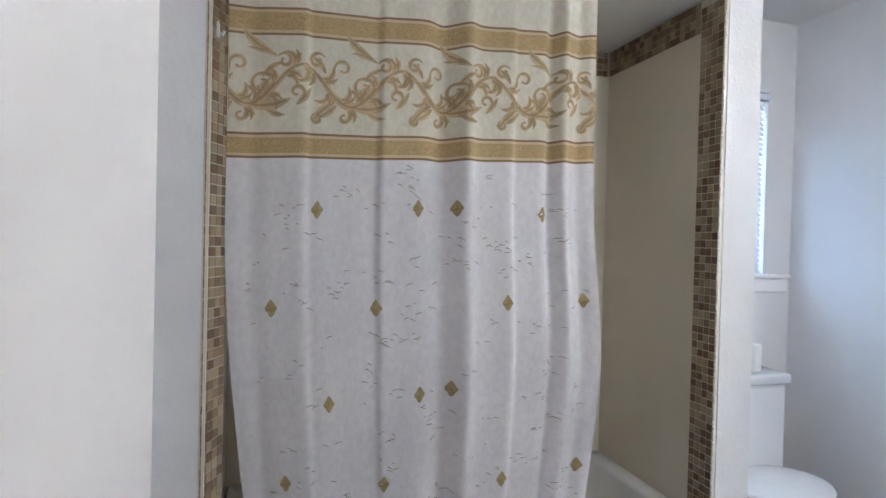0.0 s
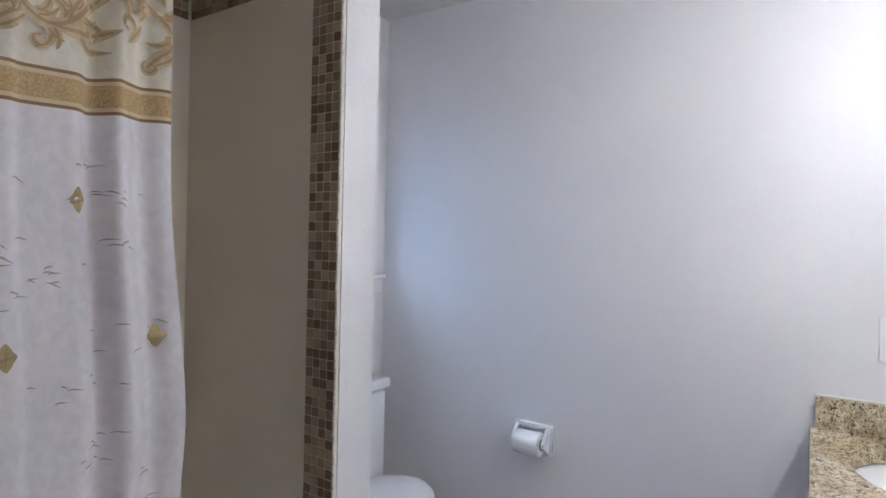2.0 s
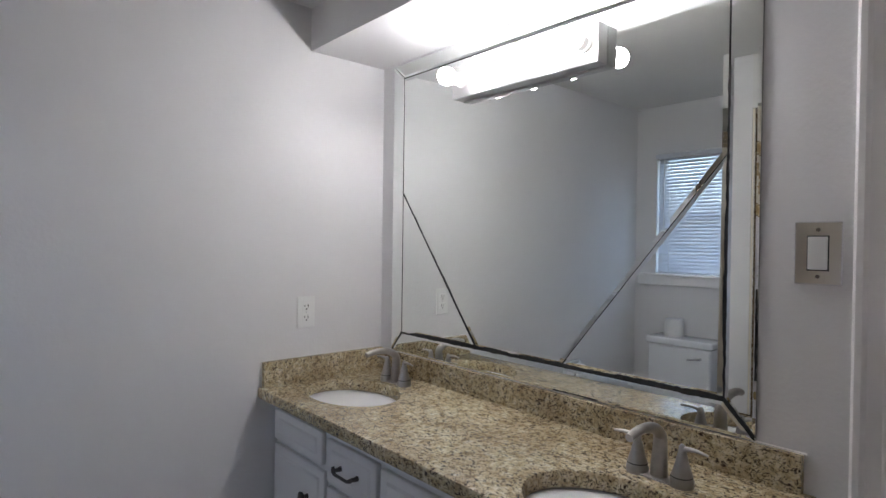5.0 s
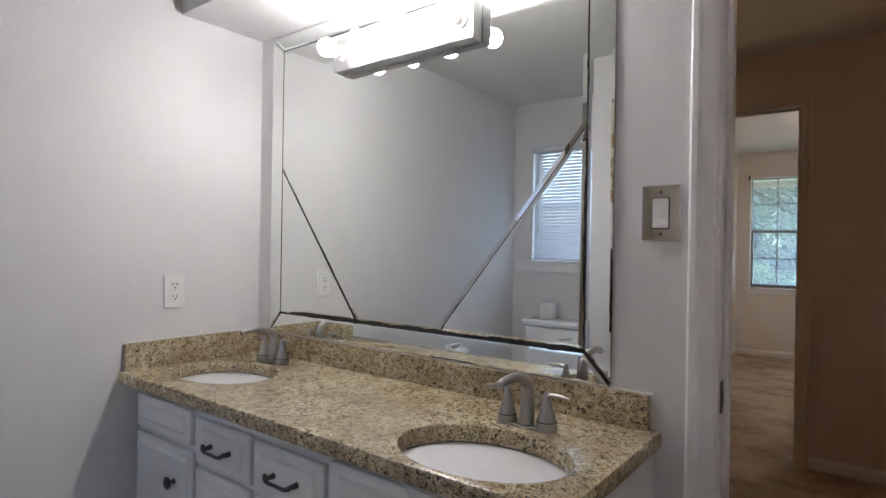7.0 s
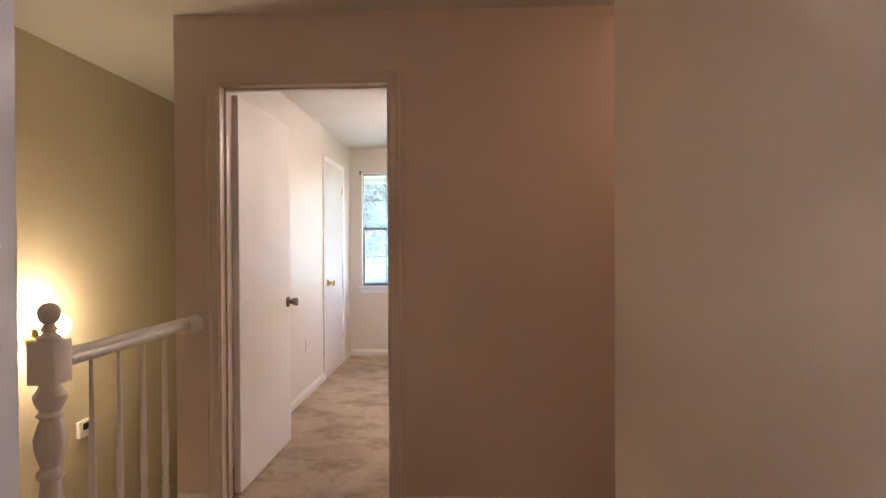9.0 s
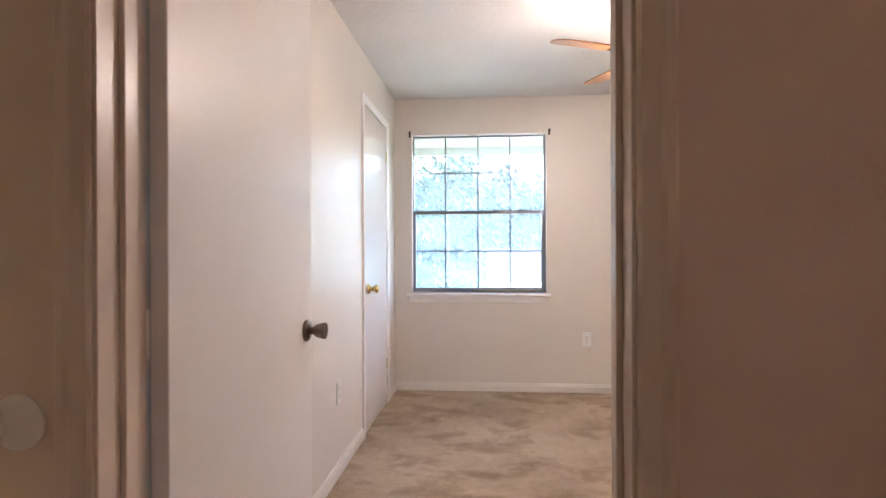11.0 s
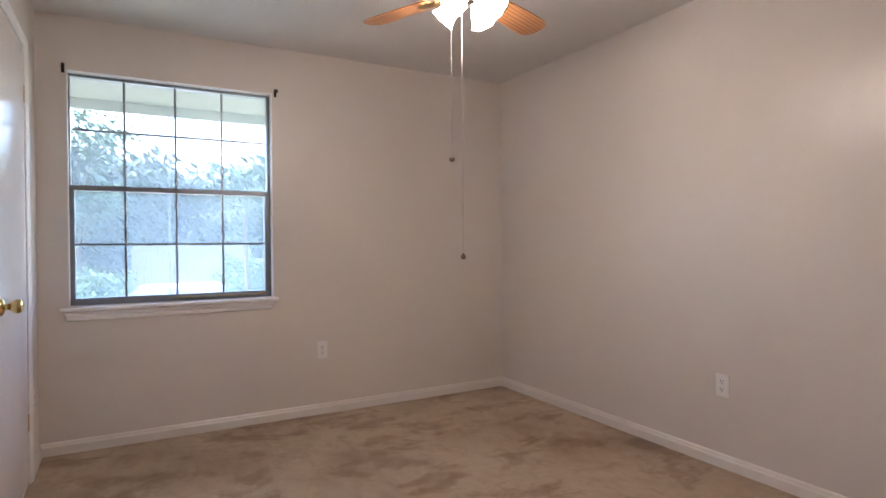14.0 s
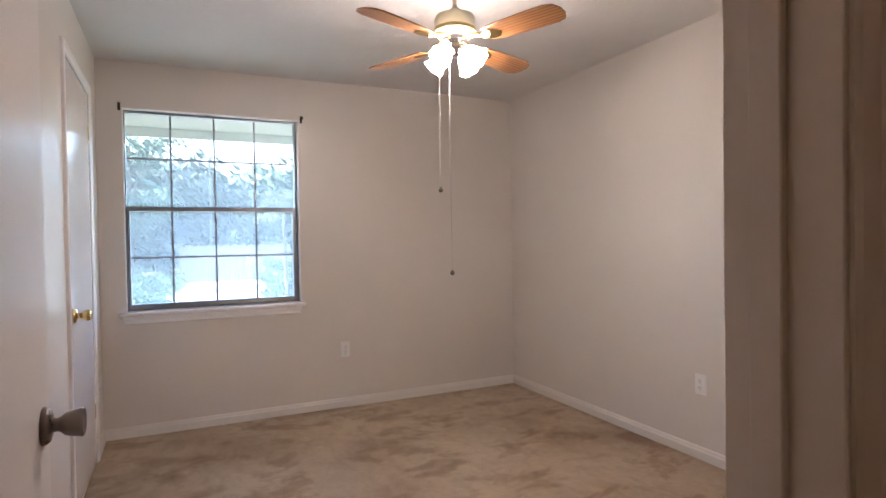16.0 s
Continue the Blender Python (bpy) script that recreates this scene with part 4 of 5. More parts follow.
# solid dark grey plug: shade inside the core's hole, put in as colour
part("core", lathe(bmesh.new(), [(0.016, -0.0006), (0.0185, -0.0004), (0.0185, 0.0924), (0.016, 0.0926)], (EAST - 0.055, HY0 + 0.0215, 0.614), "y", 24), mat("core_shade", (0.14, 0.13, 0.125), 0.9, noise_scale=50, vary=0.1), roll, "roll core with the hole's shade as a dark plug", True)


# ---- bathroom: tub, tiles, curtain ----
tub = thing("bathtub", "white enamel bathtub built into the alcove", "bathtub", at=(0.52, 1.64, 0.0))
bm = bmesh.new()
TX0, TX1, TY0, TY1, TZ = -0.084, 1.154, 1.375, 1.901, 0.52
loops = []
for d, z, r in ((0.0, 0.0, 0.0), (0.0, TZ - 0.012, 0.0), (0.01, TZ, 0.01), (0.055, TZ, 0.06), (0.068, TZ - 0.012, 0.07), (0.1, 0.3, 0.1), (0.13, 0.14, 0.12), (0.2, 0.12, 0.14)):
    ring = []
    x0, x1, y0, y1 = TX0 + d, TX1 - d, TY0 + min(d, 0.2), TY1 - min(d, 0.2)
    for cx, cy, a0 in ((x1 - r, y1 - r, 0), (x0 + r, y1 - r, 90), (x0 + r, y0 + r, 180), (x1 - r, y0 + r, 270)):
        for k in range(7):
            a = radians(a0 + 15 * k)
            ring.append(bm.verts.new((cx + r * math.cos(a), cy + r * math.sin(a), z)))
    loops.append(ring)
for a, b in zip(loops, loops[1:]):
    for i in range(len(a)):
        bm.faces.new((a[i], a[(i + 1) % len(a)], b[(i + 1) % len(a)], b[i]))
bm.faces.new(loops[-1])
bmesh.ops.remove_doubles(bm, verts=bm.verts, dist=0.0003)
part("basin", bm, TUB_MAT, tub, "", True)

# curtain: the cloth's shape, in metres along the rod and up
CX0, CX1 = -0.062, 0.812


def fold(x, z):
    """How far the cloth stands out to the bather's side, with folds that deepen towards its gathered end."""
    s = (x - CX0) / (CX1 - CX0)
    y = 0.007 * math.sin(2 * math.pi * (s * 3.1 + 0.1)) + 0.0025 * math.sin(2 * math.pi * (s * 7.3 + 0.3))
    for c, w, d in ((0.545, 0.032, 0.042), (0.612, 0.024, -0.026), (0.868, 0.02, 0.042), (0.898, 0.016, -0.018), (0.955, 0.02, 0.018), (0.06, 0.03, 0.012), (0.985, 0.03, -0.012)):
        y += d * math.exp(-(((s - c) / w) ** 2))
    for c, d in ((0.19, 0.010), (0.375, -0.009), (0.75, 0.008)):
        y += d * math.tanh((s - c) / 0.007) * math.exp(-(((s - c) / 0.09) ** 2))
    swell = 0.72 + 0.28 * min(1.0, (1.83 - z) / 0.6)
    lean = 0.016 * max(0.0, (1.2 - z)) * math.sin(7 * s + z * 1.7) + 0.09 * max(0.0, 0.95 - z)
    return 1.418 + 0.8 * y * swell + lean


def cloth(x, z, lift=0.0):
    """A point of the cloth; its lower left corner is drawn inwards."""
    s = (x - CX0) / (CX1 - CX0)
    pull = 0.067 * max(0.0, min(1.0, (1.25 - z) / 0.75)) ** 1.5
    bulge = 0.026 * math.exp(-(((z - 0.95) / 0.28) ** 2)) + 0.024 * max(0.0, min(1.0, (1.3 - z) / 0.6))
    return Vector((x + pull * (1 - s) ** 2 + bulge * s ** 3, fold(x, z) - lift, z))


def slope(x):
    return 0.04 * (x - CX0) / (CX1 - CX0) - 0.012


curtain = thing("shower_curtain", "white shower curtain with gold scroll bands hanging in folds", "shower curtain", at=(0.41, 1.42, 0.42))
bm = bmesh.new()
uv = bm.loops.layers.uv.new("uv")
NX, NZ = 260, 60
grid = []
for j in range(NZ + 1):
    z = 0.42 + (1.923 - 0.42) * j / NZ
    grid.append([bm.verts.new(cloth(CX0 + (CX1 - CX0) * i / NX, z)) for i in range(NX + 1)])
for j in range(NZ):
    for i in range(NX):
        f = bm.faces.new((grid[j][i], grid[j][i + 1], grid[j + 1][i + 1], grid[j + 1][i]))
        for loop, (ii, jj) in zip(f.loops, ((i, j), (i + 1, j), (i + 1, j + 1), (i, j + 1))):
            x = CX0 + (CX1 - CX0) * ii / NX
            loop[uv].uv = (1.5 * (x - CX0), 0.42 + (1.923 - 0.42) * jj / NZ - slope(x))
bmesh.ops.recalc_face_normals(bm, faces=bm.faces)
bmesh.ops.translate(bm, verts=bm.verts, vec=(-0.41, -1.42, -0.42))
me = bpy.data.meshes.new("cloth")
bm.to_mesh(me)
bm.free()
me.materials.append(CLOTH)
me.polygons.foreach_set("use_smooth", [True] * len(me.polygons))
cloth_ob = new("cloth", me)
cloth_ob.parent = curtain


def printed(bm, path, widths, lift=0.0035):
    """A printed stroke on the cloth: path of (x, height on the flat cloth)."""
    rows = []
    for i, (x, z) in enumerate(path):
        x0, z0 = path[max(i - 1, 0)]
        x1, z1 = path[min(i + 1, len(path) - 1)]
        d = Vector((x1 - x0, z1 - z0))
        if d.length < 1e-6:
            continue
        d.normalize()
        w = widths[i]
        pair = []
        for s in (-1, 1):
            px, pz = x - s * d.y * w, z + s * d.x * w
            px = min(CX1 - 0.002, max(CX0 + 0.002, px))
            pair.append(bm.verts.new(cloth(px, pz + slope(px), lift)))
        rows.append(pair)
    for a, b in zip(rows, rows[1:]):
        bm.faces.new((a[0], a[1], b[1], b[0]))


def curl(cx, cz, r, start, turns, w):
    n = 22
    pts, ws = [], []
    for k in range(n + 1):
        f = k / n
        a = start + turns * 2 * math.pi * f
        rr = r * (1 - 0.72 * f)
        pts.append((cx + rr * math.cos(a), cz + rr * math.sin(a)))
        ws.append(w * (0.35 + 0.9 * math.sin(math.pi * min(1, f * 1.15))) if f < 0.86 else w * 0.8)
    return pts, ws


def leaf_stroke(x, z, angle, length, bend, w):
    pts, ws = [], []
    for k in range(9):
        f = k / 8
        a = angle + bend * f
        pts.append((x, z))
        ws.append(w * math.sin(math.pi * min(0.97, f * 0.9 + 0.08)))
        x += length / 8 * math.cos(a)
        z += length / 8 * math.sin(a)
    return pts, ws


def scroll(bm, x0, z0, k, shade):
    """One repeat of the acanthus scroll."""
    strokes = []
    stem, sw = [], []
    for i in range(34):
        f = i / 33
        stem.append((x0 + k * 0.26 * f, z0 + 0.046 * math.cos(2 * math.pi * f * 0.98 + 0.35) * (1 - 0.1 * f)))
        sw.append(0.0035 + 0.005 * math.sin(math.pi * f) ** 2)
    strokes.append((stem, sw))
    for fx, fz, r, st, tn in ((0.03, 0.06, 0.02, 0.5, 1.1), (0.095, 0.045, 0.022, 3.6, -1.0), (0.15, 0.0, 0.027, 1.2, 1.1), (0.06, -0.03, 0.017, 4.0, 1.0), (0.205, 0.055, 0.019, 2.6, -1.1), (0.1, -0.075, 0.015, 1.0, -1.0), (0.03, -0.08, 0.013, 2.0, 1.0), (0.235, -0.02, 0.02, 5.0, 1.0)):
        strokes.append(curl(x0 + k * fx, z0 + 0.9 * fz, 0.9 * r, st, tn, 0.0038))
    for fx, fz, an, ln, be, w in ((0.17, 0.078, 2.75, 0.085, -0.7, 0.0085), (0.185, 0.066, 2.6, 0.07, 0.6, 0.006), (0.2, 0.05, 3.4, 0.06, 0.9, 0.006), (0.13, -0.045, 0.5, 0.08, 0.8, 0.012), (0.12, -0.05, -0.15, 0.1, 0.7, 0.011), (0.14, -0.04, 1.3, 0.06, -0.5, 0.009), (0.075, -0.04, 3.6, 0.075, 0.7, 0.0085), (0.08, -0.045, 4.0, 0.06, -0.6, 0.007), (0.235, -0.05, 0.7, 0.055, 0.5, 0.007), (0.05, 0.03, 1.9, 0.05, 0.8, 0.006), (0.16, -0.06, 5.6, 0.05, 0.9, 0.006)):
        strokes.append(leaf_stroke(x0 + k * fx, z0 + 0.9 * fz, an, 0.9 * ln, be, w))
    for pts, ws in strokes:
        printed(bm, pts, [1.1 * w for w in ws])
        printed(shade, pts[:-1], [0.3 * w for w in ws], 0.0048)
    for i in range(11):
        j = 2 + i * 3
        (ax, az), (bx_, bz) = stem[j - 1], stem[min(j + 1, 33)]
        along = math.atan2(bz - az, bx_ - ax)
        way = 1 if i % 2 else -1
        for turn, length, bend in ((0.75, 0.05, 2.3), (1.2, 0.034, -1.4), (0.35, 0.042, 1.6)):
            pts, ws = leaf_stroke(stem[j][0], stem[j][1], along + way * turn, length, way * bend, 0.0062)
            printed(bm, pts, ws, 0.0041)
            printed(shade, pts[2:], [0.32 * w for w in ws[2:]], 0.0052)


bm = bmesh.new()
shade_bm = bmesh.new()
for i in range(5):
    scroll(bm, CX0 - 0.06 + 0.219 * i, BAND + 0.16, 0.86, shade_bm)
part("vein_print", shade_bm, GOLDSHADE, curtain, "dark gold veins of the scrolls")
part("scroll_print", bm, GOLDPRINT, curtain, "gold acanthus scrolls printed on the cloth")
spots = [(0.138, 1.315), (0.392, 1.328), (0.497, 1.333), (0.745, 1.325), (0.028, 1.073), (0.286, 1.07), (0.638, 1.082), (0.862, 1.086), (0.162, 0.829), (0.396, 0.846), (0.486, 0.853), (0.04, 0.63), (0.303, 0.608), (0.638, 0.59), (0.866, 0.6), (0.2, 0.44), (0.5, 0.455), (0.76, 0.46)]
for dx, dz in spots:
    dx, dz = 0.043 + (dx - 0.043) * 0.895, 1.246 + (dz - 1.246) * 0.895
    bm = bmesh.new()
    s = 0.0193
    rows = [(0.0, 0.002), (0.35, 0.008), (0.55, 0.0095), (0.9, 0.016), (1.0, 0.0155), (1.12, 0.0155), (1.45, 0.0095), (1.65, 0.0075), (2.0, 0.0015)]
    printed(bm, [(dx, dz - slope(dx) - s + s * f) for f, w in rows], [w * 0.8 for f, w in rows], 0.0045)
    mark = part("diamond_print", bm, OLIVEPRINT, curtain)
    bm = bmesh.new()
    printed(bm, [(dx + 0.0125 * f, dz - slope(dx) - 0.002 + 0.003 * f) for f in (-1, -0.4, 0.2, 1)], [0.0006, 0.0021, 0.0016, 0.0005], 0.0056)
    printed(bm, [(dx + 0.001 * f, dz - slope(dx) + 0.015 * f) for f in (-1, -0.3, 0.3, 1)], [0.0003, 0.0012, 0.001, 0.0003], 0.0056)
    part("cross_stitch", bm, GOLDSHADE, mark, "dark stitched cross")
bm = bmesh.new()
rnd = random.Random(21)
for k in range(150):
    gx, gz = rnd.uniform(CX0 + 0.02, CX1 - 0.03), rnd.uniform(0.46, BAND - 0.02)
    for i in range(rnd.choice((1, 2, 3, 4))):
        x, z = gx + rnd.uniform(-0.022, 0.022), gz + rnd.uniform(-0.012, 0.012)
        ln, an = rnd.uniform(0.006, 0.022), rnd.uniform(-0.5, 0.5)
        printed(bm, [(x + ln * f * math.cos(an), z + ln * f * math.sin(an) + 0.0015 * math.sin(5 * f)) for f in (0, 0.3, 0.6, 1)], [0.0003, 0.0011, 0.0009, 0.0002])
tagged(part("fleck_print", bm, FLECK, curtain, "fine brown flecks printed on the cloth"), kind="stuff")
hook = thing("adhesive_hook", "small white adhesive hook on the tiled edge", "hook", at=(-0.077, 1.39, 1.66))
part("pad", block((-0.0815, 1.379, 1.652), (-0.0765, 1.397, 1.682), 0.001), PLASTIC, hook)
part("prong", tube(bmesh.new(), [(-0.077, 1.388, 1.66), (-0.07, 1.384, 1.656), (-0.066, 1.382, 1.664)], 0.003, 8), PLASTIC, hook, "", True)

# ---- bathroom: window and blind ----
window_2 = structure("window_2", block((BWX0 + 0.001, 2.045, BWZ0 + 0.001), (BWX1 - 0.001, 2.05, BWZ0 + 0.03)), TRIM, "small bathroom window with white frame")
for lo, hi in (((BWX0 + 0.001, BWZ1 - 0.03), (BWX1 - 0.001, BWZ1 - 0.001)), ((BWX0 + 0.001, BWZ0 + 0.03), (BWX0 + 0.03, BWZ1 - 0.03)), ((BWX1 - 0.03, BWZ0 + 0.03), (BWX1 - 0.001, BWZ1 - 0.03)), ((BWX0 + 0.03, 1.48), (BWX1 - 0.03, 1.51))):
    part("window_frame", block((lo[0], 2.035, lo[1]), (hi[0], 2.06, hi[1])), TRIM, window_2)
pane = part("pane", block((BWX0 + 0.03, 2.046, BWZ0 + 0.03), (BWX1 - 0.03, 2.049, BWZ1 - 0.03)), GLASS, window_2)
pane.visible_shadow = False
structure("window_sill_bath", block((BWX0 - 0.06, NORTH - 0.03, BWZ0 - 0.012), (2.05, 2.03, BWZ0 + 0.004), 0.004), TRIM, "white window stool")
structure("window_apron_bath", block((BWX0 - 0.04, NORTH - 0.014, BWZ0 - 0.068), (2.046, NORTH - 0.0005, BWZ0 - 0.0125), 0.003), TRIM, "white window apron")
blind = thing("window_blind", "white mini blind lowered over the bathroom window", "blind", at=((BWX0 + BWX1) / 2, 1.98, BWZ0))
part("head_rail", block((BWX0 + 0.004, NORTH - 0.012, BWZ1 - 0.032), (BWX1 + 0.004, NORTH + 0.02, BWZ1 - 0.006), 0.002), BLIND, blind)
N_SLAT = 34
slat_bm = bmesh.new()
sw, tilt = 0.0125, radians(-54)
rows = []
for s in (-1, -0.4, 0.4, 1):
    y, z = s * sw * math.cos(tilt), -s * sw * math.sin(tilt) + 0.0022 * (1 - s * s)
    rows.append([slat_bm.verts.new((x, y, z)) for x in (BWX0 + 0.008, BWX1 - 0.008)])
rows2 = [[slat_bm.verts.new(v.co + Vector((0, 0, -0.0006))) for v in r] for r in rows]
for a, b in zip(rows, rows[1:]):
    slat_bm.faces.new((a[0], a[1], b[1], b[0]))
for a, b in zip(rows2, rows2[1:]):
    slat_bm.faces.new((a[1], a[0], b[0], b[1]))
slat_mesh = mesh_of("slat", slat_bm, BLIND)
for i in range(N_SLAT):
    s = new("slat", slat_mesh)
    s.parent = blind
    s.location = Vector((0, NORTH + 0.016, BWZ0 + 0.022 + (BWZ1 - BWZ0 - 0.06) * i / (N_SLAT - 1))) - blind.location
part("bottom_rail", block((BWX0 + 0.008, NORTH + 0.006, BWZ0 + 0.006), (BWX1 - 0.008, NORTH + 0.026, BWZ0 + 0.016), 0.002), BLIND, blind)
for x in (BWX0 + 0.08, BWX1 - 0.08):
    part("ladder_cord", tube(bmesh.new(), [(x, NORTH + 0.003, BWZ0 + 0.015), (x, NORTH + 0.003, BWZ1 - 0.02)], 0.0008, 6), PLASTIC, blind)
part("tilt_wand", tube(bmesh.new(), [(BWX1 - 0.05, NORTH - 0.006, 1.32), (BWX1 - 0.05, NORTH - 0.006, BWZ1 - 0.035)], 0.003, 8), PLASTIC, blind, "clear tilt wand", True)


# ---- landing: railing, sconce, thermostat ----
railing = thing("stair_railing", "white painted stair railing with turned newel post", "railing", at=(1.5, -2.0, 0.0))
NXP, NYP = 1.522, -1.6
newel_bm = bmesh.new()
cube(newel_bm, (NXP - 0.046, NYP - 0.046, 0.0), (NXP + 0.046, NYP + 0.046, 0.2), 0.003)
lathe(newel_bm, [(0.03, 0.2), (0.044, 0.215), (0.034, 0.24), (0.046, 0.3), (0.05, 0.36), (0.034, 0.45), (0.03, 0.5), (0.042, 0.515), (0.042, 0.53), (0.03, 0.545), (0.046, 0.6), (0.05, 0.64), (0.036, 0.69), (0.03, 0.705), (0.042, 0.718), (0.03, 0.732), (0.046, 0.76), (0.05, 0.785), (0.034, 0.81), (0.03, 0.825)], (NXP, NYP, 0), "z", 24)
cube(newel_bm, (NXP - 0.046, NYP - 0.046, 0.825), (NXP + 0.046, NYP + 0.046, 0.968), 0.004)
lathe(newel_bm, [(0.034, 0.968), (0.036, 0.98), (0.022, 0.99), (0.02, 0.996), (0.028, 1.004), (0.02, 1.014), (0.017, 1.022), (0.026, 1.03), (0.033, 1.045), (0.035, 1.06), (0.032, 1.075), (0.022, 1.087), (0.006, 1.093)], (NXP, NYP, 0), "z", 24)
part("newel_post", newel_bm, TRIM, railing, "", True)
prof = [(-0.016, 0.872), (-0.026, 0.882), (-0.028, 0.896), (-0.022, 0.906), (-0.024, 0.918), (-0.012, 0.93), (0.012, 0.93), (0.024, 0.918), (0.022, 0.906), (0.028, 0.896), (0.026, 0.882), (0.016, 0.872)]
bm = bmesh.new()
ends = [[bm.verts.new((1.502 + dx, y, z)) for dx, z in prof] for y in (NYP - 0.046, HALL_S + 0.012)]
for i in range(len(prof)):
    j = (i + 1) % len(prof)
    bm.faces.new((ends[0][i], ends[0][j], ends[1][j], ends[1][i]))
bm.faces.new(ends[0])
bm.faces.new(list(reversed(ends[1])))
part("handrail", bm, TRIM, railing, "", True)
part("wall_rosette", lathe(bmesh.new(), [(0.045, 0.0005), (0.045, 0.006), (0.036, 0.012)], (1.462, HALL_S, 0.9), "y", 24), TRIM, railing, "", True)
part("shoe_rail", block((1.475, HALL_S + 0.001, 0.0005), (1.53, NYP - 0.0465, 0.03), 0.003), TRIM, railing)
for y in (-1.78, -1.943, -2.108, -2.278):
    part("baluster", lathe(bmesh.new(), [(0.016, 0.03), (0.016, 0.2), (0.012, 0.215), (0.017, 0.23), (0.011, 0.25), (0.015, 0.33), (0.0125, 0.5), (0.0085, 0.8), (0.008, 0.8725)], (1.502, y, 0), "z", 14), TRIM, railing, "", True)

sconce = thing("wall_sconce", "small glowing wall sconce on the stairwell wall", "lamp", at=(STAIR_E, -2.64, 0.8))
part("back_plate", lathe(bmesh.new(), [(0.05, -0.001), (0.05, -0.012), (0.03, -0.02)], (STAIR_E, -2.64, 0.8), "x", 24), BRASS, sconce, "", True)
part("arm", tube(bmesh.new(), [(STAIR_E - 0.018, -2.64, 0.8), (STAIR_E - 0.11, -2.64, 0.775), (STAIR_E - 0.15, -2.64, 0.812)], 0.006, 10), BRASS, sconce, "", True)
part("globe", lathe(bmesh.new(), [(0.02, -0.05)] + [(0.058 * math.sin(math.pi * k / 12), -0.058 * math.cos(math.pi * k / 12)) for k in range(2, 12)] + [(0.004, 0.0578)], (STAIR_E - 0.15, -2.64, 0.866), "z", 24), LIT_STAIR, sconce, "lit glass globe", True)

thermostat = thing("thermostat", "white wall thermostat with dark screen", "thermostat", at=(STAIR_E, -3.03, 0.2))
part("case", block((STAIR_E - 0.024, -3.085, 0.155), (STAIR_E - 0.0005, -2.975, 0.25), 0.005, 3), PLASTIC, thermostat, "", True)
part("screen", block((STAIR_E - 0.0255, -3.055, 0.195), (STAIR_E - 0.0242, -3.005, 0.235), 0.0005, 1), DARK, thermostat, "dark screen")

# out-of-view lamp, added to brighten and redden the landing walls
hall_fill = thing("added_landing_lamp", "unseen dome lamp added to light the landing", "lamp", at=(-1.05, -1.8, CEILING))
part("rim", lathe(bmesh.new(), [(0.13, -0.0005), (0.135, -0.012), (0.12, -0.022)], (-1.05, -1.8, CEILING), "z", 32), BRASS, hall_fill, "", True)
part("glass", lathe(bmesh.new(), [(0.118, -0.0225), (0.11, -0.05), (0.08, -0.08), (0.03, -0.096), (0.004, -0.098)], (-1.05, -1.8, CEILING), "z", 32), LIT_FILL, hall_fill, "lit glass of the added lamp", True)

cord = thing("attic_pull_cord", "thin pull cord hanging from the landing ceiling", "pull cord", at=(0.06, -1.63, CEILING))
part("cord", tube(bmesh.new(), [(0.06, -1.63, 2.18), (0.06, -1.63, CEILING - 0.0005)], 0.003, 8), DARK, cord)


# ---- bedroom: window ----
FD = BED_S - 0.085
window_1 = structure("window_1", block((WX0 + 0.002, FD - 0.03, WZ0 + 0.002), (WX1 - 0.002, FD + 0.02, WZ0 + 0.022), 0.002), ALU, "grey aluminium window with sixteen panes")
FX0, FX1, FZ0, FZ1, MID = WX0 + 0.022, WX1 - 0.012, WZ0 + 0.022, WZ1 - 0.018, 1.468
for lo, hi, depth in (((WX0 + 0.002, FZ1), (WX1 - 0.002, WZ1 - 0.002), 0.02), ((WX0 + 0.002, FZ0), (FX0, FZ1), 0.02), ((FX1, FZ0), (WX1 - 0.002, FZ1), 0.02), ((FX0, MID - 0.017), (FX1, MID + 0.014), 0.03), ((FX0, FZ0), (FX0 + 0.018, MID - 0.017), 0.03), ((FX1 - 0.016, FZ0), (FX1, MID - 0.017), 0.03), ((FX0 + 0.018, FZ0), (FX1 - 0.016, FZ0 + 0.02), 0.03)):
    part("window_frame", block((lo[0], FD - 0.028, lo[1]), (hi[0], FD + depth, hi[1]), 0.0025), ALU, window_1)
cols = [1.082, 0.812, 0.548]
for x in cols:
    for z0, z1, d in ((FZ0 + 0.02, MID - 0.017, 0.012), (MID + 0.014, FZ1, 0.0)):
        part("muntin", block((x - 0.006, FD + d - 0.008, z0), (x + 0.006, FD + d + 0.006, z1), 0.002), ALU, window_1)
xs = [FX0] + sorted(cols) + [FX1]
for z, d in ((1.795, 0.0), (1.146, 0.012)):
    for a, b in zip(xs, xs[1:]):
        part("muntin", block((a + 0.0062, FD + d - 0.008, z - 0.006), (b - 0.0062, FD + d + 0.006, z + 0.006), 0.002), ALU, window_1)
for z0, z1, d in ((FZ0 + 0.01, 1.146, 0.012), (1.146, MID, 0.012), (MID, 1.795, 0.0), (1.795, FZ1, 0.0)):
    for a, b in zip(xs, xs[1:]):
        p = part("pane", block((a + 0.001, FD + d - 0.003, z0 + 0.001), (b - 0.001, FD + d - 0.001, z1 - 0.001)), GLASS, window_1)
        p.visible_shadow = False
part("latch", block((0.36, FD + 0.0305, MID - 0.004), (0.43, FD + 0.04, MID + 0.006), 0.002), ALU, window_1)
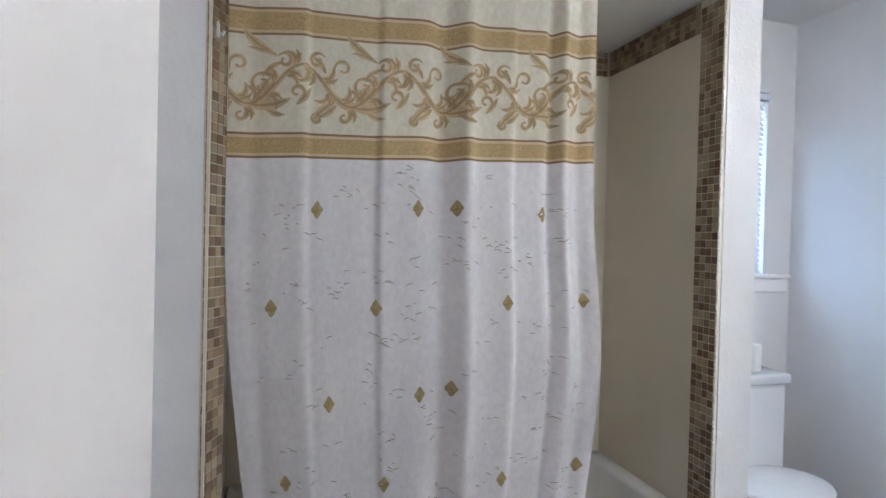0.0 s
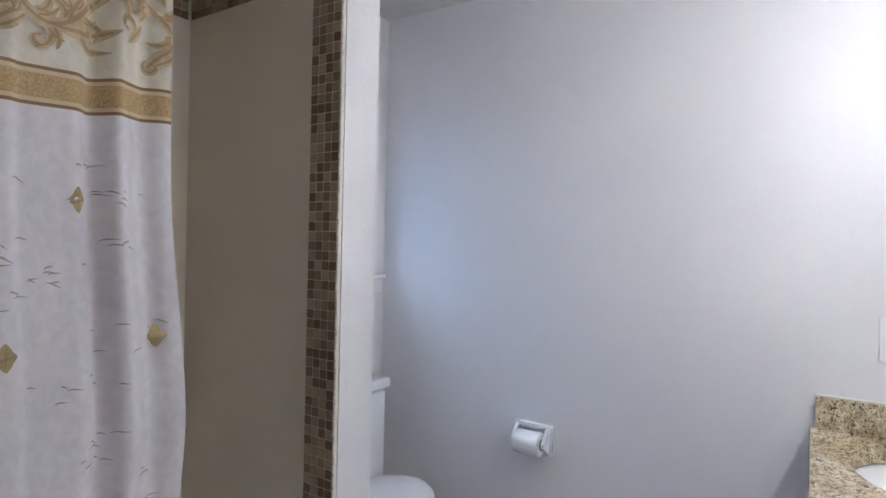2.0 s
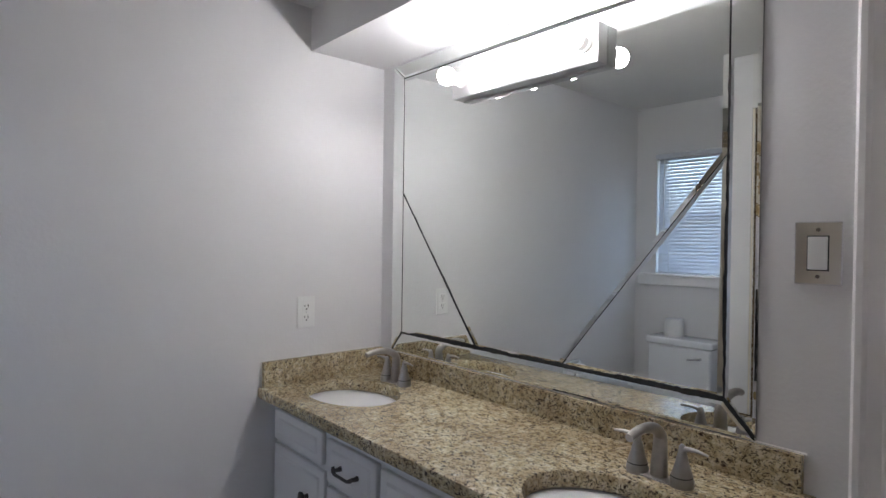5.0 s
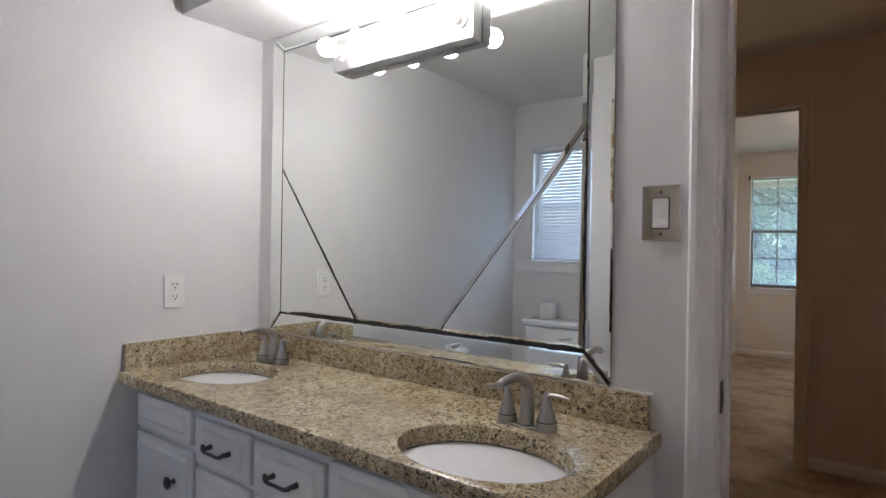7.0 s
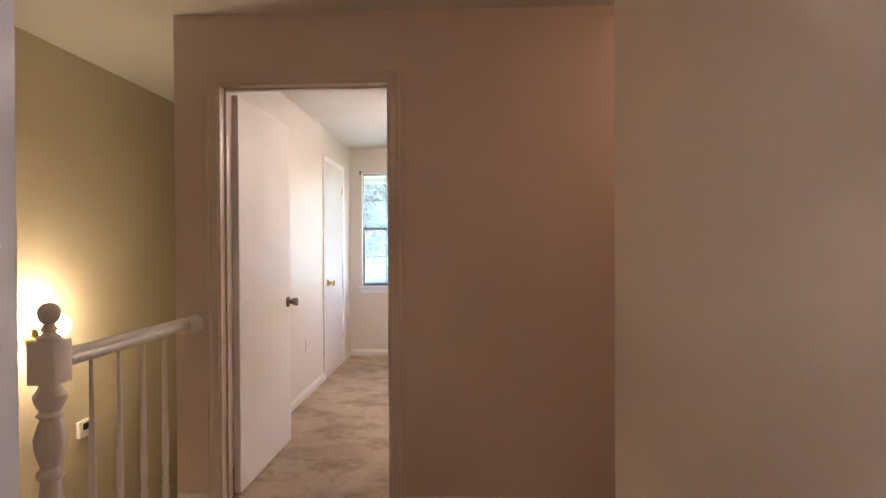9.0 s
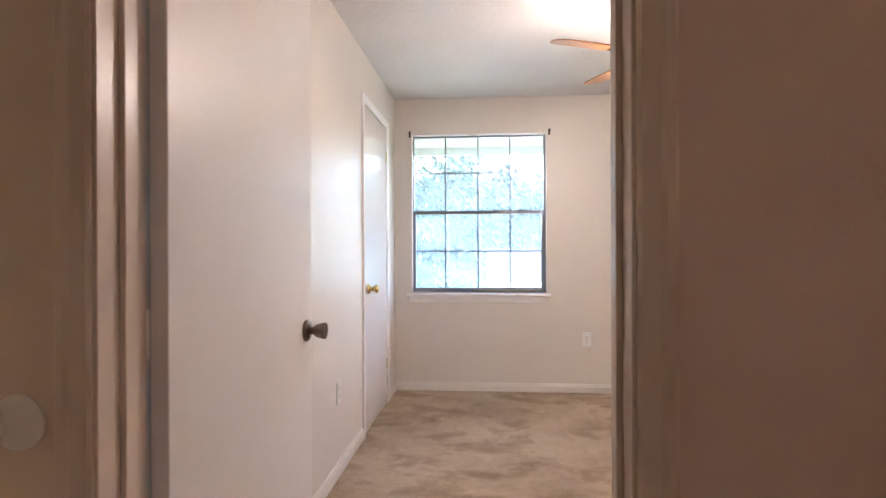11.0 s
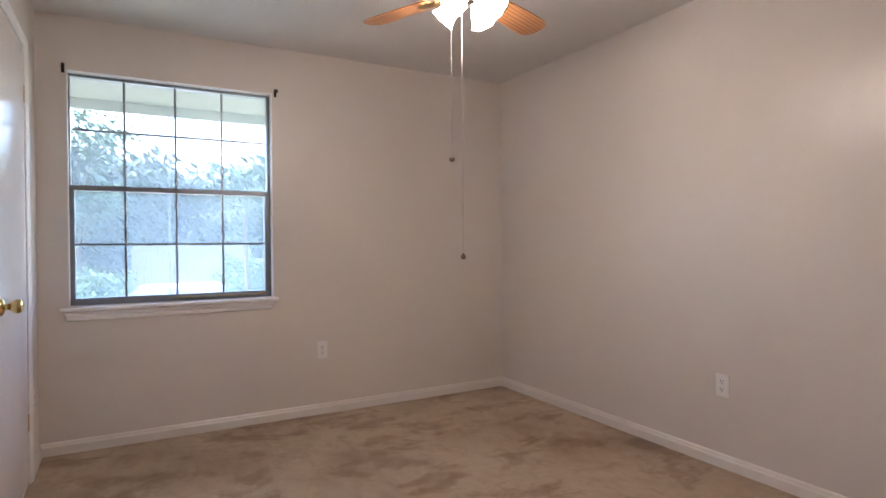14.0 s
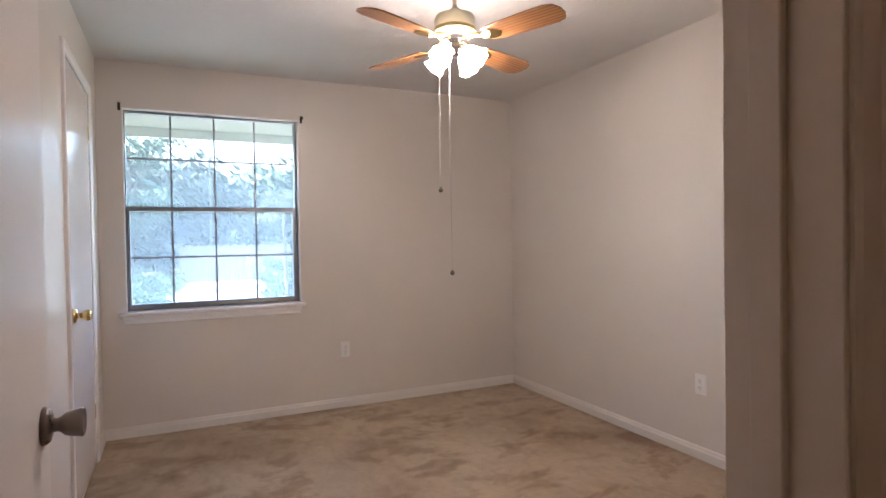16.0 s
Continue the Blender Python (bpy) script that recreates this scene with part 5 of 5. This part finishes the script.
part("slide_track", block((FX0 + 0.02, FD + 0.031, FZ0 - 0.004), (0.86, FD + 0.05, FZ0 + 0.006), 0.001), mat("tarnished_track", (0.42, 0.38, 0.26), 0.4, 0.7, noise_scale=40, vary=0.3), window_1, "tarnished metal track")
# painted reveal
wall("window_reveal", [((WX0 - 0.001, BED_S - 0.055, WZ0), (WX0 + 0.004, BED_S + 0.0015, WZ1)), ((WX1 - 0.004, BED_S - 0.055, WZ0), (WX1 + 0.001, BED_S + 0.0015, WZ1)), ((WX0 + 0.004, BED_S - 0.055, WZ1 - 0.004), (WX1 - 0.004, BED_S + 0.0015, WZ1 + 0.001))], TRIM, "white painted window reveal")
structure("window_sill", block((0.228, BED_S - 0.06, 0.778), (1.398, BED_S + 0.036, 0.8015), 0.007, 3), TRIM, "white moulded window stool")
bm = block((0.262, BED_S + 0.0005, 0.727), (1.372, BED_S + 0.012, 0.752), 0.003)
cube(bm, (0.255, BED_S + 0.0005, 0.7525), (1.379, BED_S + 0.02, 0.7775), 0.005)
structure("window_apron", bm, TRIM, "white stepped window apron")
for x in (1.372, 0.234):
    b = thing("rod_bracket", "small dark metal curtain rod bracket on the wall", "bracket", "curtain rod brackets", (x, BED_S, 2.115))
    part("plate", block((x - 0.008, BED_S + 0.0005, 2.085), (x + 0.008, BED_S + 0.004, 2.135), 0.001), DARK, b)
    part("hook", tube(bmesh.new(), [(x, BED_S + 0.004, 2.125), (x, BED_S + 0.03, 2.128), (x - 0.004, BED_S + 0.042, 2.118), (x - 0.004, BED_S + 0.042, 2.105)], 0.0045, 8), DARK, b, "", True)


# ---- bedroom: ceiling fan ----
FX, FY, FZ = -0.053, -4.385, 2.088
fan = thing("ceiling_fan", "four-blade oak ceiling fan with lit tulip shades", "ceiling fan", at=(FX, FY, CEILING))
part("canopy", lathe(bmesh.new(), [(0.035, 2.33), (0.06, 2.35), (0.068, 2.385), (0.068, 2.3995)], (FX, FY, 0), "z", 28), CREAM, fan, "", True)
part("downrod", lathe(bmesh.new(), [(0.011, 2.22), (0.011, 2.335)], (FX, FY, 0), "z", 14), CREAM, fan, "", True)
part("motor", lathe(bmesh.new(), [(0.055, 2.115), (0.08, 2.122), (0.087, 2.13), (0.09, 2.14), (0.09, 2.19), (0.083, 2.205), (0.055, 2.216), (0.025, 2.22), (0.02, 2.24)], (FX, FY, 0), "z", 36), CREAM, fan, "cream and brass motor housing", True)
part("brass_band", lathe(bmesh.new(), [(0.0908, 2.138), (0.0915, 2.141), (0.0915, 2.149), (0.0908, 2.152)], (FX, FY, 0), "z", 36), BRASS, fan, "polished brass band", True)
part("switch_housing", lathe(bmesh.new(), [(0.022, 2.03), (0.036, 2.035), (0.04, 2.05), (0.04, 2.085), (0.055, 2.095), (0.055, 2.1148)], (FX, FY, 0), "z", 28), CHROME, fan, "shiny metal switch housing", True)
for k in range(4):
    a = radians(23 + 90 * k)
    turn = pose(FX, FY, FZ, 0, 0, math.degrees(a))
    outline = [(0.175, -0.048), (0.24, -0.057), (0.4, -0.064), (0.48, -0.064), (0.515, -0.05), (0.53, -0.02), (0.53, 0.02), (0.515, 0.05), (0.48, 0.064), (0.4, 0.064), (0.24, 0.057), (0.175, 0.048)]
    blade = new("blade", mesh_of("blade", prism(bmesh.new(), outline, "z", -0.003, 0.003), OAK))
    blade.parent = fan
    blade.location, blade.rotation_euler = (0, 0, FZ - CEILING), (radians(-11), 0, a)
    tagged(blade, label="oak-grained wooden blade")
    bm = tube(bmesh.new(), [(0.07, 0, 0.022), (0.12, 0, 0.012), (0.17, 0, -0.007)], [0.012, 0.01, 0.008], 10)
    bm2 = prism(bm, [(0.15, -0.014), (0.19, -0.036), (0.225, -0.03), (0.25, 0.0), (0.225, 0.03), (0.19, 0.036), (0.15, 0.014)], "z", -0.0075, -0.0035)
    bm2.transform(turn @ pose(0, 0, 0, -11, 0, 0))
    part("blade_bracket", bm2, BRASS, fan, "brass blade bracket", True)
for k in range(4):
    a = radians(30 + 90 * k)
    ca, sa = math.cos(a), math.sin(a)
    tilt_pose = pose(FX + 0.048 * ca, FY + 0.048 * sa, 2.06, 0, 0, math.degrees(a)) @ pose(0, 0, 0, 0, 130, 0)
    bm = bmesh.new()
    tube(bm, [(0, 0, -0.02), (0, 0, 0.02)], [0.012, 0.014], 12)
    bm.transform(tilt_pose)
    arm = part("lamp_arm", bm, CHROME, fan, "", True)
    bm = bmesh.new()
    rings = []
    for r, h in ((0.014, 0.012), (0.026, 0.024), (0.034, 0.044), (0.036, 0.062), (0.04, 0.078), (0.048, 0.092)):
        ring = []
        for i in range(36):
            t = 2 * math.pi * i / 36
            wav = 1 + (0.07 * math.cos(6 * t) if h > 0.07 else 0.015 * math.cos(6 * t))
            ring.append(bm.verts.new((r * wav * math.cos(t), r * wav * math.sin(t), h)))
        rings.append(ring)
    for p, q in zip(rings, rings[1:]):
        for i in range(36):
            bm.faces.new((p[i], p[(i + 1) % 36], q[(i + 1) % 36], q[i]))
    bm.faces.new(list(reversed(rings[0])))
    bm.faces.new(rings[-1])
    bm.transform(tilt_pose)
    part("lamp_shade", bm, LIT_FAN, fan, "glowing frosted tulip glass shade", True)
for x, y, z in ((0.029, -4.381, 1.449), (-0.034, -4.409, 1.088)):
    bm = bmesh.new()
    top_z = 2.04
    n = int((top_z - z) / 0.0085)
    for i in range(n):
        c = z + 0.012 + (top_z - z - 0.012) * (i + 0.5) / n
        lathe(bm, [(0.0006, -0.0034), (0.0021, -0.0018), (0.0021, 0.0018), (0.0006, 0.0034)], (x, y, c), "z", 6)
    tube(bm, [(x, y, z + 0.01), (x, y, top_z)], 0.0007, 5)
    chain = part("pull_chain", bm, STEEL_GREY, fan, "beaded metal pull chain")
    part("chain_knob", lathe(bmesh.new(), [(0.004, 0.014)] + [(0.0105 * math.sin(math.pi * k / 8), 0.0105 * math.cos(math.pi * k / 8)) for k in range(1, 8)], (x, y, z), "z", 14), ANTIQUE, chain, "dark ball end", True)


# ---- outdoors ----
BANK = [(60, -2.9), (-9, -2.9), (-18, -0.75), (-30, -0.65), (-300, -0.65)]


def ground_at(y):
    """Height of the lawn, which rises in a bank behind the house."""
    for (ya, za), (yb, zb) in zip(BANK, BANK[1:]):
        if yb <= y <= ya:
            return za + (zb - za) * (ya - y) / (ya - yb)
    return BANK[-1][1]


GRASS = mat("lawn", (0.1, 0.12, 0.06), 0.95, noise_scale=0.8, vary=0.4, bump=0.5, bump_scale=30)
CONCRETE = mat("driveway_concrete", (0.36, 0.34, 0.31), 0.9, noise_scale=1.5, vary=0.15, bump=0.2, bump_scale=60)
FENCE = wood("weathered_fence", (0.14, 0.125, 0.11), (0.25, 0.23, 0.2), (1, 1, 6), 8)
BARK = mat("bark", (0.1, 0.075, 0.055), 0.95, noise_scale=9, vary=0.4, bump=0.8, bump_scale=20)
SIDING = mat("white_siding", (0.7, 0.68, 0.64), 0.7, noise_scale=1.2, vary=0.06)
SHINGLE = mat("grey_roof", (0.2, 0.19, 0.18), 0.9, noise_scale=6, vary=0.3)


def leaf_material(name, color):
    m = mat(name, color, 0.6, noise_scale=3, vary=0.4)
    m.node_tree.nodes["Principled BSDF"].inputs["Subsurface Weight"].default_value = 0.0
    return m


LEAVES = [leaf_material("oak_leaves", (0.05, 0.078, 0.065)), leaf_material("bush_leaves", (0.075, 0.15, 0.06)), leaf_material("pale_leaves", (0.06, 0.115, 0.075)), leaf_material("palm_leaves", (0.075, 0.11, 0.06))]
bm = bmesh.new()
rows = [[bm.verts.new((x, y, z)) for x in (-150, 150)] for y, z in BANK]
rows += [[bm.verts.new((x, y, -6.0)) for x in (-150, 150)] for y in (-300, 60)]
for a, b in zip(rows, rows[1:] + rows[:1]):
    bm.faces.new((a[0], a[1], b[1], b[0]))
for k in (0, 1):
    bm.faces.new([r[k] for r in rows])
structure("ground", bm, GRASS, "green lawn rising behind the house")
bm = bmesh.new()
rows = [[bm.verts.new((x, y, ground_at(y) + d)) for x, d in ((x0, -0.05), (x0, 0.025), (x1, 0.025), (x1, -0.05))] for y, x0, x1 in ((-10, -1.4, 2.4), (-18, -1.6, 1.9), (-24, -2.4, 1.3), (-30, -3.2, 0.6), (-36, -3.4, 0.2))]
for a, b in zip(rows, rows[1:]):
    for i in range(4):
        bm.faces.new((a[i], a[(i + 1) % 4], b[(i + 1) % 4], b[i]))
bm.faces.new(rows[0])
bm.faces.new(rows[-1])
structure("driveway", bm, CONCRETE, "pale concrete driveway")
structure("eave", block((-3.5, -7.12, 2.14), (4.5, BED_S - 0.145, 2.2)), SIDING, "white eave soffit over the window")
structure("fascia", block((-3.5, -7.16, 2.07), (4.5, -7.1205, 2.3)), SIDING, "white eave fascia")


def tree(name, x, y, height, spread, seed, leaves, count, label="", trunk_r=0.16, size=3.3):
    rnd = random.Random(seed)
    base = ground_at(y) - 0.02
    t = thing(name, label or "leafy green broadleaf tree on the lawn", "tree", at=(x, y, base))
    bm = bmesh.new()
    tips = []
    lean = rnd.uniform(-0.3, 0.3)
    trunk_top = Vector((x + lean, y + rnd.uniform(-0.3, 0.3), base + height * 0.34))
    tube(bm, [(x, y, base), (x + lean * 0.4, y, base + height * 0.2), trunk_top], [trunk_r, trunk_r * 0.75, trunk_r * 0.5], 10)
    for k in range(13):
        a = 2 * math.pi * k * 0.382 + rnd.uniform(-0.3, 0.3)
        start = trunk_top + Vector((0, 0, rnd.uniform(-0.22, 0.05) * height))
        end = start + Vector((math.cos(a) * spread * rnd.uniform(0.45, 0.85), math.sin(a) * spread * rnd.uniform(0.45, 0.85), height * rnd.uniform(-0.12, 0.5)))
        mid = (start + end) / 2 + Vector((0, 0, 0.06 * height))
        tube(bm, [start, mid, end], [trunk_r * 0.35, trunk_r * 0.22, trunk_r * 0.08], 6)
        tips += [mid, end, (mid + end) / 2]
    tips.append(trunk_top + Vector((0, 0, height * 0.4)))
    part("trunk", bm, BARK, t, "", True)
    verts, faces = [], []
    for i in range(count):
        c = rnd.choice(tips)
        d = Vector((rnd.gauss(0, 1), rnd.gauss(0, 1), rnd.gauss(0, 0.75))) * spread * 0.15
        p = c + d - Vector((x, y, base))
        s = rnd.uniform(0.05, 0.12) * size
        u = Vector((rnd.gauss(0, 1), rnd.gauss(0, 1), rnd.gauss(0, 1))).normalized()
        v = u.orthogonal().normalized()
        w = u.cross(v)
        n = len(verts)
        verts += [tuple(p - v * s), tuple(p + w * s * 0.45 + u * s * 0.1), tuple(p + v * s), tuple(p - w * s * 0.45 + u * s * 0.1)]
        faces.append((n, n + 1, n + 2, n + 3))
    me = bpy.data.meshes.new("crown")
    me.from_pydata(verts, [], faces)
    me.materials.append(leaves)
    crown = new("crown", me)
    crown.parent = t
    tagged(crown, kind="stuff")
    return t


tree("tree", 3.4, -36, 8.5, 4.2, 1, LEAVES[0], 5600)
tree("tree", 0.2, -41, 7.6, 4.4, 2, LEAVES[0], 4800)
tree("tree", -3.6, -47, 8.2, 4.6, 3, LEAVES[2], 4200)
tree("tree", -7.4, -40, 9.5, 4.4, 4, LEAVES[2], 5600)
tree("tree", 7.2, -33, 10.5, 4.6, 5, LEAVES[0], 6500)
tree("tree", -12.0, -44, 11.0, 5.0, 6, LEAVES[2], 8000)
tree("tree", 2.6, -27, 9.5, 2.6, 9, LEAVES[2], 2600, label="slender pale green tree beside the driveway", trunk_r=0.1, size=1.7)
tree("bush", 1.9, -17.5, 1.75, 1.0, 7, LEAVES[1], 5000, label="bright green garden bush beside the driveway", trunk_r=0.05, size=0.8)
tree("bush", 3.4, -19.0, 2.0, 1.2, 10, LEAVES[1], 5000, label="bright green garden bush beside the driveway", trunk_r=0.05, size=0.8)
tree("bush", -1.9, -21.5, 1.7, 0.85, 8, LEAVES[1], 4000, label="bright green garden bush beside the fence", trunk_r=0.05, size=0.8)
tree("bush", -3.3, -22.5, 1.9, 1.0, 11, LEAVES[1], 4000, label="bright green garden bush beside the fence", trunk_r=0.05, size=0.8)


def palm(x, y, height, seed):
    """A fan palm: ringed trunk, fronds of narrow blades spread from the stalk's end."""
    rnd = random.Random(seed)
    base = ground_at(y) - 0.02
    t = thing("palm_tree", "slim fan palm with drooping green fronds", "palm tree", at=(x, y, base))
    n = 14
    part("trunk", tube(bmesh.new(), [(x + 0.08 * math.sin(2.0 * k / n), y, base + height * k / n) for k in range(n + 1)], [0.055 + 0.006 * (k % 2) - 0.001 * k for k in range(n + 1)], 10), BARK, t, "", True)
    crown = Vector((x + 0.07, y, base + height))
    for k in range(18):
        a = 2 * math.pi * k * 0.382 + rnd.uniform(-0.2, 0.2)
        lift = rnd.uniform(-0.5, 1.1)
        out = Vector((math.cos(a) * math.cos(lift), math.sin(a) * math.cos(lift), math.sin(lift)))
        hub = crown + out * rnd.uniform(0.35, 0.55)
        bm = tube(bmesh.new(), [crown, hub], [0.016, 0.01], 6)
        side = out.cross(Vector((0, 0, 1))).normalized()
        for i in range(15):
            f = radians(-105 + 15 * i)
            d = (out * math.cos(f) + side * math.sin(f)).normalized()
            w = d.cross(out.cross(side)).normalized() * 0.016
            length = rnd.uniform(0.5, 0.66)
            p1, p2 = hub + d * length * 0.6, hub + d * length + Vector((0, 0, -0.16))
            quad = [bm.verts.new(p) for p in (hub, p1 + w, p2, p1 - w)]
            bm.faces.new(quad)
        part("frond", bm, LEAVES[3], t)
    return t


palm(-1.75, -18.2, 2.9, 31)
fence = thing("fence", "weathered pale board fence across the yard", "fence", at=(-1.5, -31.5, ground_at(-31.5)))
FG = ground_at(-31.5)
for i in range(34):
    x = -4.2 + 0.15 * i
    h = 1.75 + 0.03 * math.sin(i * 2.3)
    part("board", block((x, -31.51, FG), (x + 0.135, -31.49, FG + h), 0.004, 1), FENCE, fence)
for z in (0.4, 1.4):
    part("rail", block((-4.2, -31.56, FG + z), (0.9, -31.512, FG + z + 0.09)), FENCE, fence)
HG = ground_at(-52)
house = thing("house", "neighbouring white house with a grey roof behind trees", "house", at=(-7, -52, HG))
part("wall", block((-13, -57, HG), (-4.2, -50, HG + 1.9)), SIDING, house)
prism_bm = prism(bmesh.new(), [(-49.4, HG + 1.88), (-57.6, HG + 1.88), (-53.5, HG + 3.6)], "x", -13.5, -3.8)
part("roof", prism_bm, SHINGLE, house)
for x in (-11.5, -8.8, -6.4):
    w = part("window", block((x, -50.005, HG + 0.6), (x + 1.1, -49.96, HG + 1.6), 0.01), TRIM, house)
    part("pane", block((x + 0.08, -49.958, HG + 0.68), (x + 1.02, -49.95, HG + 1.52)), DARK, w)

rain_chain = thing("rain_chain", "thin metal chain hanging from the eave", "chain", at=(0.806, -7.1, 2.07))
bm = bmesh.new()
for i in range(34):
    z = 2.05 - 0.04 * i
    pts = [(0.806 + (0.009 * math.cos(t) if i % 2 else 0), -7.09 + (0 if i % 2 else 0.009 * math.cos(t)), z + 0.024 * math.sin(t)) for t in (2 * math.pi * k / 10 for k in range(11))]
    tube(bm, pts, 0.0025, 5)
part("links", bm, ALU, rain_chain)

# ---- mosaic tile borders, last ----
P = 0.0212


def tile_mesh(name):
    bm = block((-0.0015, -P * 0.455, -P * 0.455), (0.0015, P * 0.455, P * 0.455), 0.0012, 1)
    return mesh_of(name, bm, TILE, False)


border = structure("trim_mosaic_border", block((1.1555, 1.362, 0.522), (1.1578, 1.362 + 4 * P + 0.001, 1.922)), GROUT, "brown glass mosaic border up the shower opening")
tm = tile_mesh("tile")
rows_n = int((1.922 - 0.524) / P)
jit = random.Random(5)
for r in range(rows_n):
    for c in range(4):
        t = new("tile", tm)
        t.parent = border
        t.location = (1.1552 + jit.uniform(-0.0006, 0.0004), 1.363 + P * (c + 0.5), 0.524 + P * (r + 0.5))
        t.rotation_euler = (jit.uniform(-0.012, 0.012), jit.uniform(-0.01, 0.01), jit.uniform(-0.012, 0.012))


def joined_tiles(parent, cells):
    """The rest of the mosaic: (centre, axis across)."""
    bm = bmesh.new()
    for (x, y, z), axis in cells:
        h = P * 0.455
        lo, hi = ((x - 0.0015, y - h, z - h), (x + 0.0015, y + h, z + h)) if axis == "x" else ((x - h, y - 0.0015, z - h), (x + h, y + 0.0015, z + h))
        cube(bm, lo, hi)
    me = mesh_of("mosaic_tiles", bm, TILE_REST)
    ob = new("mosaic_tiles", me)
    ob.parent = parent
    tagged(ob, kind="stuff")


rnd = random.Random(9)
ragged = [(1.1555 + rnd.uniform(-0.0012, 0.0012), 1.3595 + rnd.uniform(-0.0015, 0.001), 0.53 + 1.335 * k / 220) for k in range(221)]
tagged(part("caulk_line", tube(bmesh.new(), ragged, [rnd.uniform(0.001, 0.0034) for k in ragged], 6), CAULK, border, "ragged white caulk along the tile edge"), kind="")
top_border = structure("trim_mosaic_top", block((1.1555, 1.362 + 4 * P + 0.002, 1.922 - 4 * P), (1.1578, 1.9045, 1.922)), GROUT, "brown glass mosaic border under the alcove ceiling")
y0 = 1.364 + 4 * P
joined_tiles(top_border, [((1.1552, y0 + P * (i + 0.5), 1.921 - P * (j + 0.5)), "x") for i in range(int((1.903 - y0) / P)) for j in range(4)])
north_border = structure("trim_mosaic_north", block((-0.087, 1.9015, 1.922 - 4 * P), (1.155, 1.9045, 1.922)), GROUT, "brown glass mosaic border on the alcove's back wall")
joined_tiles(north_border, [((-0.08 + P * (i + 0.5), 1.9012, 1.921 - P * (j + 0.5)), "y") for i in range(int(1.23 / P)) for j in range(4)])
west_border = structure("trim_mosaic_west", block((-0.0011, 0.0, 0.522), (0.0011, 4 * P + 0.001, 1.922)), GROUT, "brown glass mosaic border at the tub's head")
west_border.location, west_border.rotation_euler = (-0.0975, 1.358, 0), (0, 0, radians(-25))
joined_tiles(west_border, [((0.0014, P * (c + 0.5) + 0.0005, 0.524 + P * (r + 0.5)), "x") for r in range(rows_n) for c in range(4)])
